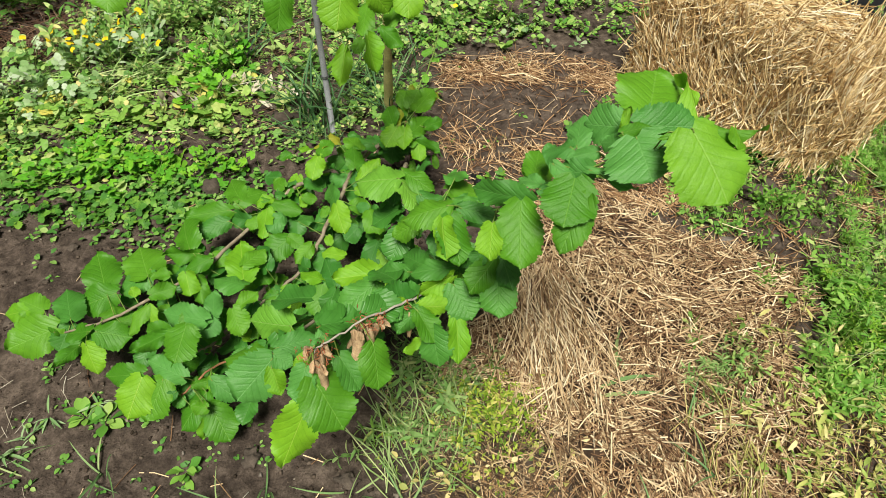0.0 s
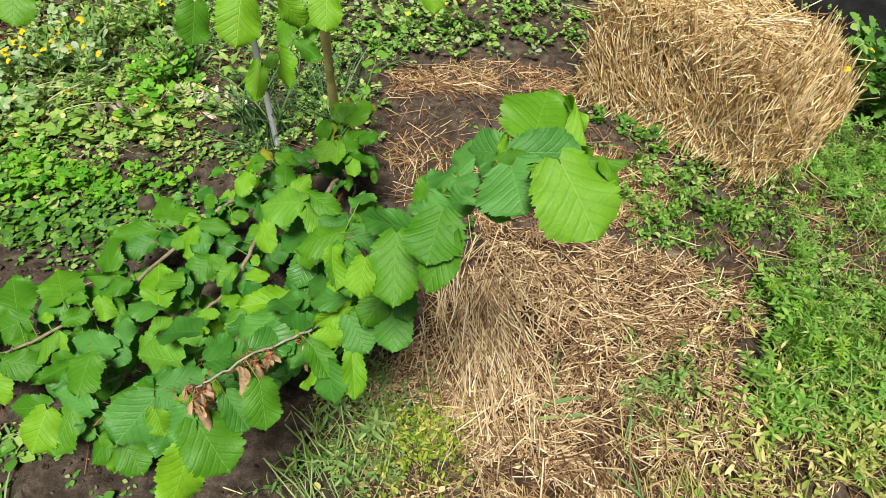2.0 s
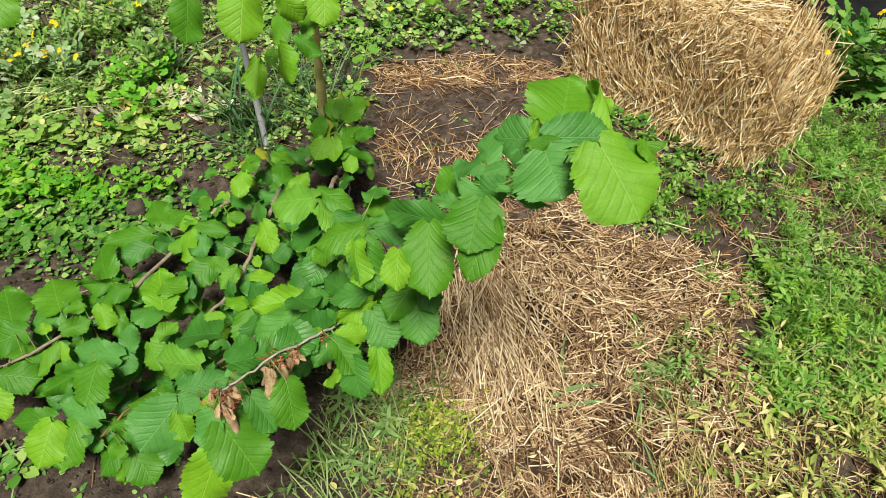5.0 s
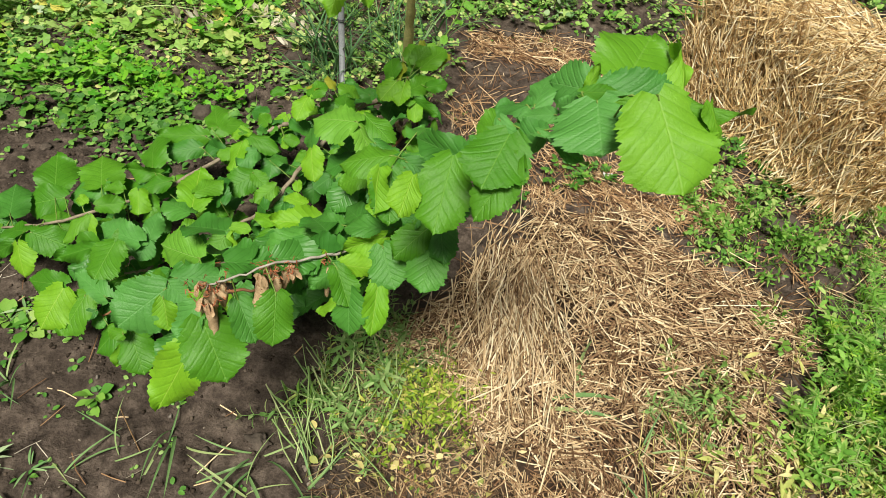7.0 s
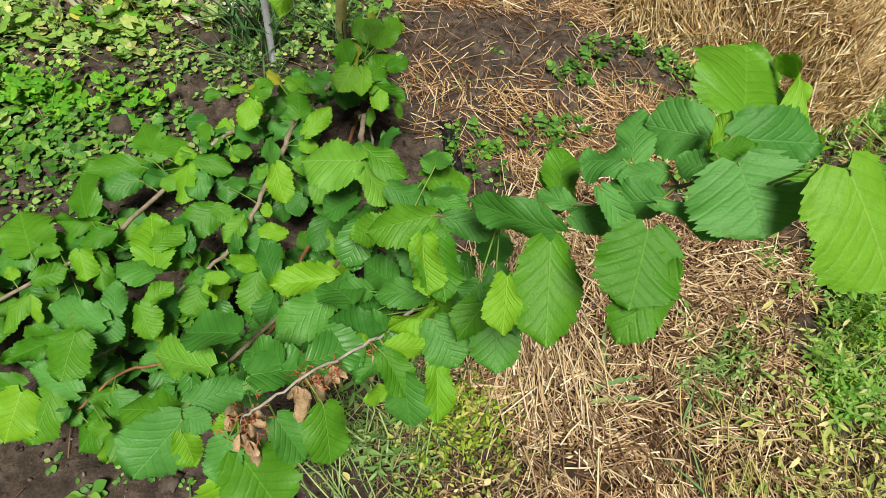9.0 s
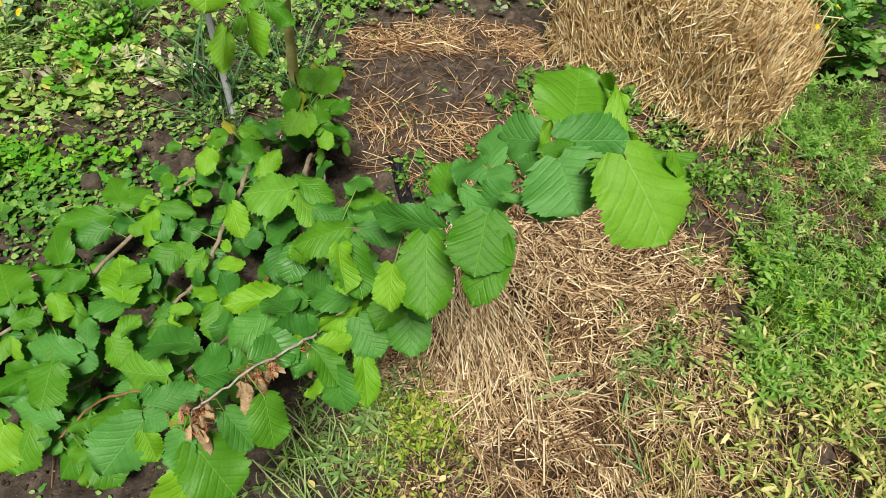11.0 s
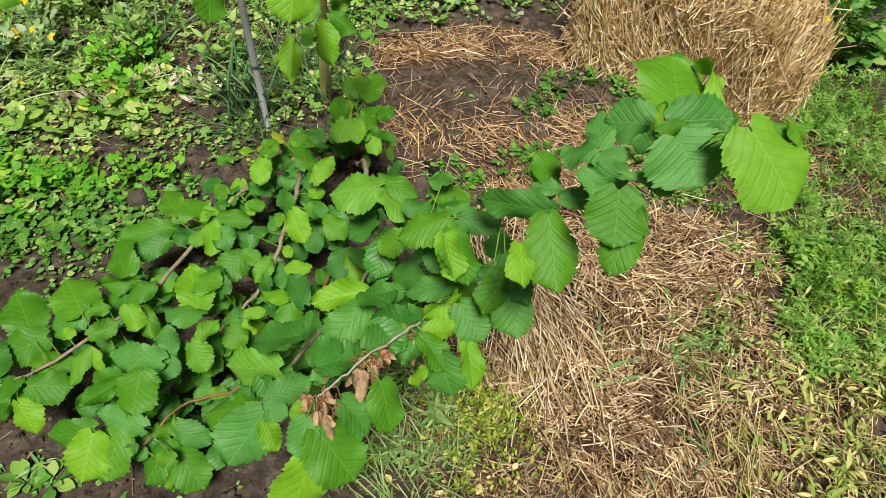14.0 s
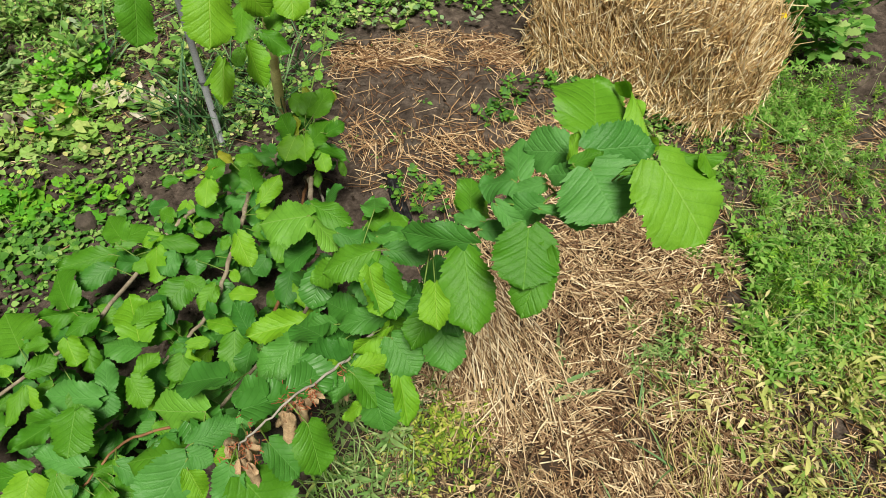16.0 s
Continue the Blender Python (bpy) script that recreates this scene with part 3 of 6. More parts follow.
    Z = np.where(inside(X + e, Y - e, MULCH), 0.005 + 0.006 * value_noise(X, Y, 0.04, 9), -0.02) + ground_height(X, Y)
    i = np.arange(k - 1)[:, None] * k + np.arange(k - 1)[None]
    part("matted_bed", mesh_of("matted_bed", np.stack([X, Y, Z], -1).reshape(-1, 3), np.stack([i, i + 1, i + k + 1, i + k], -1).reshape(-1, 4), straw_gap_shade), heap, kind="stuff")


build_mulch()


def scatter_straw(name, label, box, count, weight, seed, size=1.0):
    """Thin scattered straw on bare soil."""
    g = np.random.default_rng(seed)
    c = sprinkle(box, count, seed, weight)
    n = len(c)
    x, y = c[:, 0], c[:, 1]
    z = ground_height(x, y) + 0.003 + 0.008 * g.random(n)
    v, q = straws(np.stack([x, y, z], -1), value_noise(x, y, 0.2, 6) * 4 + g.normal(0.8, 0.8, n), g.normal(0, 0.1, n), np.clip(g.gamma(3.0, 0.024, n), 0.02, 0.22) * size, 0.0009 + 0.0012 * g.random(n), g.normal(0, 0.04, n), seed + 1)
    thing(name, label, "straw", mesh=mesh_of(name, v, q, straw_old, False), kind="stuff")


def strip_weight(x, y):
    """Straw in bands on the bare soil between the bush and the bale."""
    ring = inside(x, y, [(0.0, 2.42), (0.35, 2.56), (0.74, 2.46), (0.92, 2.05), (1.05, 1.75), (0.95, 1.5), (0.35, 1.5), (0.05, 1.62), (-0.02, 2.0)])
    band = np.exp(-((y - 2.38 + 0.1 * x) / 0.09) ** 2) + 0.55 * np.exp(-((y - 1.8) / 0.11) ** 2) + 0.9 * np.exp(-((y - 1.55) / 0.08) ** 2) + 0.13
    return ring * np.clip(band, 0, 1) * (0.35 + 0.65 * (value_noise(x, y, 0.15, 12) > 0.42))


scatter_straw("scattered_straw", "thin scattered brown straw on bare soil", (-0.1, 1.1, 1.45, 2.6), 15000, strip_weight, 21)
scatter_straw("bale_litter", "straw fallen on the soil around the bale", (0.75, 1.9, 1.3, 2.1), 1500, lambda x, y: 0.25 + 0.6 * (value_noise(x, y, 0.15, 63) > 0.5), 29)
scatter_straw("straw_litter", "a few dry stalks and straws on dark soil", (-1.7, -0.05, 0.35, 2.7), 520, lambda x, y: 0.25 + 0.05 * (y < 0.75) + 0.5 * (y > 1.8), 23, 1.1)
scatter_straw("verge_straw", "dry straw and grass litter among the weeds", (0.55, 2.3, 0.3, 1.75), 7500, lambda x, y: 0.12 + 0.8 * ((y < 0.85) & (x < 1.7)) + 0.3 * (x - 0.25 * (y - 1.0) > 1.3), 25)
scatter_straw("front_litter", "dead grass stems matted beside the mulch", (-0.2, 0.4, 0.3, 0.85), 330, lambda x, y: np.clip((x + 0.06) / 0.15, 0.06, 0.8) * (0.3 + 0.7 * (value_noise(x, y, 0.07, 53) > 0.45)), 27)


# ---- straw bale ----
def build_bale():
    """A small rectangular bale with its stalks hanging loose."""
    L, W, H = 0.77, 0.54, 0.37
    base = pose(1.233, 2.174, 0.0, 0, 0, -46.6)
    bale = thing("straw_bale", "frayed rectangular bale of golden straw standing on soil", "straw bale")
    bale.matrix_world = base
    g = np.random.default_rng(31)
    # core
    def slump(p):
        """The near side leans back as it rises and the end bulges."""
        p = np.array(p, float)
        up = np.clip(p[..., 2] / H, 0, 1.1)
        out = p.copy()
        out[..., 1] += 0.11 * up * (0.5 - p[..., 1] / W)
        end = np.clip(0.5 + p[..., 0] / L, 0, 1.1)
        out[..., 0] += end * (0.06 * np.sin(np.pi * np.clip(up, 0, 1)) - 0.12 * np.clip((up - 0.3) / 0.7, 0, 1) ** 1.5)
        out[..., 2] -= 0.03 * end ** 3 * up
        return out

    bm = bmesh.new()
    bmesh.ops.create_cube(bm, size=1.0)
    bmesh.ops.subdivide_edges(bm, edges=bm.edges[:], cuts=14, use_grid_fill=True)
    for v in bm.verts:
        c = v.co.copy()
        m = Vector([(abs(a) * 2) ** 6 for a in c])
        k = (1 / max(1.0, (m.x + m.y + m.z) ** (1 / 6)))
        c = Vector((c.x * L * k, c.y * W * k, c.z * H * k))
        c += 0.014 * Vector((noise.noise(c * 7), noise.noise(c * 7 + Vector((5, 0, 0))), noise.noise(c * 7 + Vector((0, 5, 0)))))
        v.co = Vector(slump(c + Vector((0, 0, H / 2))))
    me = bpy.data.meshes.new("core")
    bm.to_mesh(me)
    bm.free()
    me.materials.append(bale_core_mat)
    part("core", me, bale)

    # stalks over each face: centre, in-face axes with half sizes, outward axis, how the stalks run
    faces = [
        ("top_straw", (0, 0, H), (L / 2, 0, 0), (0, W / 2, 0), (0, 0, 1), 4600, "mixed"),
        ("side_straw", (0, -W / 2, H / 2), (L / 2, 0, 0), (0, 0, H / 2), (0, -1, 0), 4300, "hang"),
        ("end_straw", (L / 2, 0, H / 2), (0, W / 2, 0), (0, 0, H / 2), (1, 0, 0), 3800, "mixed"),
        ("far_end_straw", (-L / 2, 0, H / 2), (0, W / 2, 0), (0, 0, H / 2), (-1, 0, 0), 1500, "hang"),
        ("back_straw", (0, W / 2, H / 2), (L / 2, 0, 0), (0, 0, H / 2), (0, 1, 0), 900, "mixed"),
    ]
    for name, c, a, b, o, count, how in faces:
        c, a, b, o = (np.array(k, float) for k in (c, a, b, o))
        s, t = g.uniform(-1.04, 1.04, count), g.uniform(-1.02, 1.02, count)
        # rounded edges
        fall = 0.05 * (np.clip(np.abs(s) - 0.75, 0, 1) * 4) ** 2 + 0.04 * (np.clip(np.abs(t) - 0.7, 0, 1) * 3.3) ** 2
        p = c + s[:, None] * a + t[:, None] * b + o * (g.uniform(-0.014, 0.038, count) + 0.045 * (value_noise(s * 0.5, t * 0.5, 0.2, 16) - 0.5) - fall)[:, None]
        ea, eb = a / np.linalg.norm(a), b / np.linalg.norm(b)
        if how == "hang":
            ang = math.pi / 2 + 1.5 * (value_noise(s * 0.5, t * 0.5, 0.16, 15) - 0.5) - 0.25 * s + g.normal(0, 0.42, count)
            ang = np.where(g.random(count) < 0.24, g.random(count) * 3.14, ang)
        else:
            ang = value_noise(s * 0.5, t * 0.5, 0.22, 14) * 6 + g.normal(0, 0.75, count)
        d = np.cos(ang)[:, None] * ea + np.sin(ang)[:, None] * eb + o * g.normal(0.0, 0.17, count)[:, None]
        d /= np.linalg.norm(d, axis=1)[:, None]
        yaw, pitch = np.arctan2(d[:, 0], d[:, 1]), np.arcsin(np.clip(d[:, 2], -1, 1))
        length = np.clip(g.gamma(3.0, 0.038, count), 0.03, 0.32)
        p[:, 2] = np.maximum(p[:, 2], 0.012 + 0.5 * length * np.abs(np.sin(pitch)))
        v, q = straws(slump(p), yaw, pitch, length, 0.0011 + 0.0017 * g.random(count), g.normal(0, 0.05, count), 33)
        part(name, mesh_of(name, v, q, straw_bale_mat, False), bale, kind="stuff")
    # the stalks that stand out singly
    kinds = []
    for k in range(8):
        v, q = straws(np.zeros((1, 3)), np.zeros(1), np.zeros(1), np.array([0.06 + 0.014 * k]), np.array([0.0015 + 0.0001 * k]), np.array([0.04 * (k % 3 - 1)]), 70 + k)
        kinds.append(mesh_of("straw", v, q, straw_bale_mat, False))
    for k in range(240):
        if k % 2:
            m = pose(*slump((g.uniform(-0.46, 0.46) * L, g.uniform(-0.46, 0.46) * W, H + 0.024)), g.normal(0, 7), 0, g.uniform(0, 360))
        else:
            m = pose(*slump((g.uniform(-0.46, 0.46) * L, -W / 2 - 0.026, g.uniform(0.09, H - 0.03))), g.normal(-70, 12), 0, g.normal(0, 14)) @ pose(0, 0, 0, 0, 0, g.normal(0, 35))
        part("straw", kinds[k % 8], bale).matrix_basis = m
    # a fringe of stalks that stick out at the foot and along the edges
    k = 700
    s = g.uniform(-1, 1, k)
    side = g.random(k) < 0.6
    p = np.where(side[:, None], np.stack([s * L / 2, np.full(k, -W / 2 - 0.02), g.uniform(0.01, 0.12, k)], -1), np.stack([np.full(k, L / 2 + 0.01), s * W / 2, g.uniform(0.01, H, k)], -1))
    yaw = np.where(side, math.pi, math.pi / 2) + g.normal(0, 0.6, k)
    length = np.where(side, g.uniform(0.05, 0.15, k), g.uniform(0.04, 0.09, k))
    pitch = -np.abs(g.normal(0.45, 0.4, k))
    p[:, 2] = np.maximum(p[:, 2], 0.01 + 0.5 * length * np.abs(np.sin(pitch)))
    v, q = straws(slump(p), yaw, pitch, length, 0.0011 + 0.0012 * g.random(k), g.normal(0, 0.05, k), 35)
    part("fringe", mesh_of("fringe", v, q, straw_bale_mat, False), bale, kind="stuff")


build_bale()
# hazel leaves, twig by twig: stalk end, tip, width, tone
LEAVES_TIP = [
    (0.292, 0.716, 0.945, 0.324, 0.812, 0.955, 0.118, 2),
    (0.350, 0.775, 0.970, 0.369, 0.689, 0.930, 0.031, 0),
    (0.258, 0.695, 0.935, 0.204, 0.721, 0.920, 0.060, 6),
    (0.265, 0.679, 0.950, 0.352, 0.677, 0.950, 0.066, 6),
    (0.254, 0.640, 0.960, 0.264, 0.574, 0.945, 0.104, 6),
    (0.240, 0.642, 0.950, 0.218, 0.668, 0.930, 0.031, 6),
    (0.243, 0.664, 0.950, 0.251, 0.680, 0.980, 0.013, 0),
    (0.237, 0.648, 0.960, 0.279, 0.664, 0.960, 0.020, 2),
    (0.296, 0.590, 1.010, 0.338, 0.512, 0.968, 0.100, 5),
    (0.273, 0.596, 1.000, 0.389, 0.594, 1.010, 0.022, 2),
    (0.344, 0.586, 1.015, 0.371, 0.570, 0.980, 0.017, 0),
    (0.196, 0.694, 0.900, 0.207, 0.754, 0.920, 0.041, 6),
]
LEAVES_TIP += [
    (0.188, 0.694, 0.900, 0.150, 0.711, 0.880, 0.045, 6),
    (0.221, 0.672, 0.910, 0.176, 0.672, 0.900, 0.027, 6),
    (0.211, 0.645, 0.900, 0.162, 0.667, 0.870, 0.044, 6),
    (0.146, 0.717, 0.820, 0.162, 0.782, 0.830, 0.043, 2),
    (0.156, 0.694, 0.830, 0.122, 0.721, 0.820, 0.027, 6),
    (0.148, 0.672, 0.840, 0.189, 0.653, 0.850, 0.029, 6),
    (0.170, 0.581, 0.940, 0.152, 0.522, 0.915, 0.073, 2),
    (0.183, 0.557, 0.930, 0.149, 0.508, 0.880, 0.046, 2),
    (0.202, 0.634, 0.910, 0.261, 0.601, 0.900, 0.025, 6),
    (0.114, 0.620, 0.865, 0.110, 0.533, 0.820, 0.068, 2),
    (0.074, 0.591, 0.850, 0.069, 0.539, 0.830, 0.038, 0),
    (0.158, 0.658, 0.900, 0.187, 0.616, 0.880, 0.026, 6),
]
LEAVES_MID = [
    (0.020, 0.731, 0.725, 0.039, 0.655, 0.690, 0.064, 2),
    (0.007, 0.717, 0.735, 0.008, 0.652, 0.705, 0.049, 0),
    (0.019, 0.747, 0.735, -0.064, 0.741, 0.710, 0.058, 2),
    (0.140, 0.662, 0.825, 0.048, 0.716, 0.800, 0.047, 3),
    (0.094, 0.672, 0.685, 0.051, 0.621, 0.655, 0.050, 2),
    (0.027, 0.682, 0.630, -0.037, 0.660, 0.605, 0.040, 0),
    (-0.045, 0.649, 0.600, -0.118, 0.693, 0.570, 0.066, 3),
    (-0.111, 0.750, 0.530, -0.196, 0.702, 0.490, 0.069, 3),
    (-0.054, 0.641, 0.605, -0.076, 0.660, 0.600, 0.016, 0),
    (-0.075, 0.899, 0.660, -0.166, 0.919, 0.640, 0.082, 1),
    (-0.073, 0.937, 0.650, -0.006, 0.890, 0.635, 0.054, 2),
    (-0.073, 0.898, 0.655, -0.029, 0.848, 0.630, 0.049, 1),
]
LEAVES_MID += [
    (-0.034, 0.855, 0.660, 0.023, 0.835, 0.640, 0.043, 3),
    (0.026, 0.811, 0.690, 0.074, 0.786, 0.700, 0.029, 3),
    (0.037, 0.757, 0.720, 0.100, 0.734, 0.720, 0.038, 3),
    (-0.113, 0.815, 0.480, -0.214, 0.807, 0.465, 0.054, 0),
    (-0.278, 0.707, 0.450, -0.220, 0.696, 0.420, 0.053, 3),
    (-0.125, 0.681, 0.500, -0.188, 0.654, 0.470, 0.057, 3),
    (-0.152, 0.739, 0.420, -0.194, 0.792, 0.420, 0.051, 3),
    (-0.039, 0.821, 0.620, -0.087, 0.819, 0.580, 0.049, 2),
    (-0.025, 0.748, 0.580, -0.073, 0.796, 0.560, 0.054, 3),
]
LEAVES_FORK = [
    (-0.031, 0.637, 0.600, 0.024, 0.630, 0.610, 0.037, 0),
    (0.104, 0.665, 0.660, 0.099, 0.588, 0.635, 0.064, 3),
    (0.100, 0.703, 0.690, 0.124, 0.630, 0.655, 0.052, 3),
    (0.027, 0.663, 0.630, 0.059, 0.610, 0.600, 0.064, 3),
    (0.032, 0.622, 0.600, 0.039, 0.552, 0.550, 0.040, 0),
    (-0.008, 0.609, 0.580, 0.002, 0.554, 0.540, 0.067, 3),
    (-0.034, 0.629, 0.600, 0.000, 0.584, 0.570, 0.047, 2),
    (-0.032, 0.633, 0.600, -0.070, 0.602, 0.570, 0.039, 3),
    (-0.028, 0.603, 0.550, -0.059, 0.596, 0.520, 0.025, 0),
    (0.034, 0.713, 0.620, -0.054, 0.722, 0.590, 0.044, 3),
    (-0.053, 0.732, 0.580, -0.105, 0.746, 0.560, 0.037, 3),
    (0.076, 0.678, 0.700, 0.057, 0.664, 0.680, 0.031, 3),
]
LEAVES_SHOOT = [
    (-0.121, 1.473, 0.360, -0.154, 1.419, 0.330, 0.069, 0),
    (-0.098, 1.472, 0.360, -0.102, 1.409, 0.330, 0.049, 0),
    (-0.121, 1.478, 0.360, -0.122, 1.541, 0.380, 0.032, 4),
    (-0.133, 1.478, 0.360, -0.158, 1.548, 0.380, 0.068, 2),
    (-0.083, 1.454, 0.350, -0.026, 1.542, 0.350, 0.056, 2),
    (-0.041, 1.494, 0.345, 0.015, 1.540, 0.340, 0.039, 2),
    (-0.068, 1.459, 0.330, 0.004, 1.433, 0.300, 0.041, 2),
    (-0.062, 1.461, 0.320, -0.054, 1.401, 0.290, 0.046, 0),
    (-0.088, 1.552, 0.370, -0.061, 1.606, 0.400, 0.063, 2),
    (-0.014, 1.520, 0.220, -0.005, 1.478, 0.200, 0.023, 2),
    (-0.081, 1.485, 0.220, -0.084, 1.442, 0.200, 0.030, 2),
]
LEAVES_SHOOT_BACK = [
    (-0.070, 1.541, 0.370, -0.015, 1.641, 0.390, 0.062, 2),
    (-0.124, 1.617, 0.380, -0.065, 1.553, 0.370, 0.062, 2),
    (-0.084, 1.627, 0.400, -0.060, 1.597, 0.380, 0.033, 4),
    (-0.054, 1.574, 0.360, -0.002, 1.666, 0.360, 0.043, 4),
    (-0.360, 1.441, 0.300, -0.315, 1.482, 0.300, 0.035, 4),
    (-0.225, 1.430, 0.310, -0.279, 1.483, 0.320, 0.053, 2),
    (-0.297, 1.468, 0.300, -0.327, 1.518, 0.310, 0.032, 4),
]
LEAVES_LOW_NEAR = [
    (-0.480, 1.251, 0.240, -0.488, 1.170, 0.200, 0.062, 0),
    (-0.492, 1.274, 0.250, -0.379, 1.253, 0.240, 0.051, 2),
    (-0.470, 1.282, 0.250, -0.509, 1.255, 0.240, 0.043, 0),
    (-0.276, 1.210, 0.300, -0.254, 1.131, 0.270, 0.066, 0),
    (-0.279, 1.217, 0.280, -0.314, 1.297, 0.290, 0.068, 3),
    (-0.351, 1.414, 0.300, -0.364, 1.338, 0.280, 0.058, 0),
    (-0.344, 1.413, 0.300, -0.324, 1.483, 0.310, 0.050, 2),
    (-0.374, 1.438, 0.300, -0.421, 1.466, 0.290, 0.030, 0),
    (-0.238, 1.358, 0.300, -0.248, 1.434, 0.320, 0.060, 2),
    (-0.222, 1.306, 0.300, -0.166, 1.369, 0.330, 0.047, 0),
    (-0.193, 1.468, 0.300, -0.278, 1.517, 0.300, 0.048, 3),
    (-0.134, 1.087, 0.280, -0.124, 1.009, 0.240, 0.053, 0),
]
LEAVES_LOW_MID = [
    (-0.158, 1.100, 0.270, -0.179, 1.020, 0.250, 0.061, 3),
    (-0.213, 1.149, 0.270, -0.248, 1.120, 0.250, 0.055, 3),
    (-0.188, 1.205, 0.280, -0.156, 1.132, 0.260, 0.058, 2),
    (-0.249, 0.941, 0.280, -0.283, 1.021, 0.290, 0.061, 3),
    (-0.282, 0.954, 0.270, -0.288, 0.873, 0.240, 0.070, 2),
    (-0.236, 1.038, 0.280, -0.301, 1.061, 0.270, 0.040, 0),
    (-0.326, 1.087, 0.270, -0.359, 1.030, 0.260, 0.043, 2),
    (-0.386, 1.109, 0.270, -0.444, 1.054, 0.260, 0.075, 2),
    (-0.389, 1.105, 0.280, -0.349, 1.079, 0.270, 0.041, 2),
    (-0.284, 0.959, 0.280, -0.348, 1.000, 0.270, 0.039, 0),
    (-0.381, 0.944, 0.260, -0.334, 0.946, 0.260, 0.029, 0),
    (-0.382, 0.945, 0.250, -0.358, 0.911, 0.230, 0.027, 0),
]
LEAVES_LOW_FAR = [
    (-0.398, 0.938, 0.230, -0.414, 0.884, 0.200, 0.055, 2),
    (-0.470, 0.951, 0.290, -0.501, 1.067, 0.300, 0.086, 0),
    (-0.460, 0.925, 0.300, -0.548, 0.962, 0.290, 0.062, 3),
    (-0.425, 0.997, 0.270, -0.475, 1.074, 0.280, 0.059, 3),
    (-0.643, 1.015, 0.240, -0.623, 0.958, 0.210, 0.053, 0),
    (-0.620, 1.022, 0.220, -0.595, 0.947, 0.190, 0.046, 2),
    (-0.676, 1.131, 0.200, -0.736, 1.244, 0.210, 0.094, 2),
    (-0.593, 1.263, 0.220, -0.726, 1.256, 0.200, 0.065, 2),
    (-0.574, 1.306, 0.220, -0.635, 1.409, 0.220, 0.073, 2),
    (-0.588, 1.298, 0.220, -0.506, 1.359, 0.220, 0.066, 2),
    (-0.533, 1.241, 0.200, -0.604, 1.258, 0.200, 0.053, 3),
    (-0.595, 1.238, 0.200, -0.679, 1.197, 0.190, 0.059, 3),
]
LEAVES_ARM_LEFT = [
    (-0.648, 1.115, 0.200, -0.745, 1.122, 0.190, 0.049, 2),
    (-0.600, 1.079, 0.220, -0.675, 1.052, 0.200, 0.047, 2),
    (-0.697, 1.029, 0.210, -0.749, 1.028, 0.200, 0.039, 2),
    (-0.757, 1.032, 0.200, -0.818, 1.142, 0.210, 0.113, 2),
    (-0.757, 1.057, 0.200, -0.835, 1.002, 0.180, 0.100, 3),
    (-0.860, 0.999, 0.190, -0.922, 1.115, 0.200, 0.103, 2),
    (-0.826, 0.984, 0.190, -0.928, 0.950, 0.170, 0.086, 2),
    (-0.828, 0.858, 0.200, -0.744, 0.854, 0.180, 0.073, 2),
    (-0.844, 0.829, 0.190, -0.819, 0.772, 0.140, 0.068, 0),
    (-0.721, 0.955, 0.220, -0.659, 0.982, 0.220, 0.046, 2),
    (-0.700, 0.900, 0.250, -0.740, 0.837, 0.220, 0.042, 2),
    (-0.695, 0.900, 0.250, -0.680, 0.855, 0.220, 0.035, 0),
]
LEAVES_ARM_LOW = [
    (-0.531, 0.828, 0.290, -0.652, 0.858, 0.280, 0.066, 6),
    (-0.598, 0.797, 0.300, -0.664, 0.801, 0.280, 0.046, 2),
    (-0.601, 0.785, 0.300, -0.691, 0.762, 0.260, 0.046, 2),
    (-0.555, 0.792, 0.320, -0.571, 0.717, 0.285, 0.093, 2),
    (-0.520, 0.845, 0.280, -0.532, 0.917, 0.290, 0.044, 6),
    (-0.522, 0.842, 0.280, -0.556, 0.830, 0.270, 0.036, 6),
    (-0.521, 0.842, 0.280, -0.527, 0.799, 0.260, 0.053, 6),
    (-0.470, 0.873, 0.280, -0.429, 0.921, 0.280, 0.039, 2),
    (-0.481, 0.870, 0.280, -0.452, 0.810, 0.260, 0.062, 2),
    (-0.675, 0.742, 0.200, -0.780, 0.741, 0.180, 0.059, 2),
    (-0.674, 0.733, 0.200, -0.705, 0.653, 0.145, 0.094, 0),
    (-0.628, 0.734, 0.190, -0.664, 0.658, 0.130, 0.084, 2),
]
LEAVES_ARM_END = [
    (-0.580, 0.733, 0.200, -0.679, 0.779, 0.200, 0.063, 6),
    (-0.543, 0.730, 0.140, -0.604, 0.656, 0.090, 0.082, 2),
    (-0.530, 0.702, 0.130, -0.481, 0.637, 0.070, 0.081, 2),
    (-0.542, 0.675, 0.110, -0.538, 0.639, 0.080, 0.031, 0),
    (-0.573, 0.737, 0.160, -0.537, 0.757, 0.150, 0.038, 2),
    (-0.514, 0.727, 0.200, -0.453, 0.690, 0.170, 0.056, 6),
    (-0.256, 0.630, 0.550, -0.347, 0.653, 0.530, 0.067, 1),
    (-0.277, 0.571, 0.550, -0.379, 0.589, 0.520, 0.066, 2),
    (-0.274, 0.558, 0.560, -0.329, 0.496, 0.525, 0.088, 6),
    (-0.271, 0.578, 0.560, -0.205, 0.608, 0.550, 0.046, 6),
    (-0.200, 0.592, 0.570, -0.166, 0.623, 0.570, 0.032, 6),
    (-0.275, 0.567, 0.560, -0.241, 0.550, 0.550, 0.032, 6),
]
LEAVES_FRONT = [
    (-0.210, 0.561, 0.570, -0.235, 0.539, 0.550, 0.030, 0),
    (-0.211, 0.531, 0.580, -0.228, 0.482, 0.545, 0.052, 6),
]
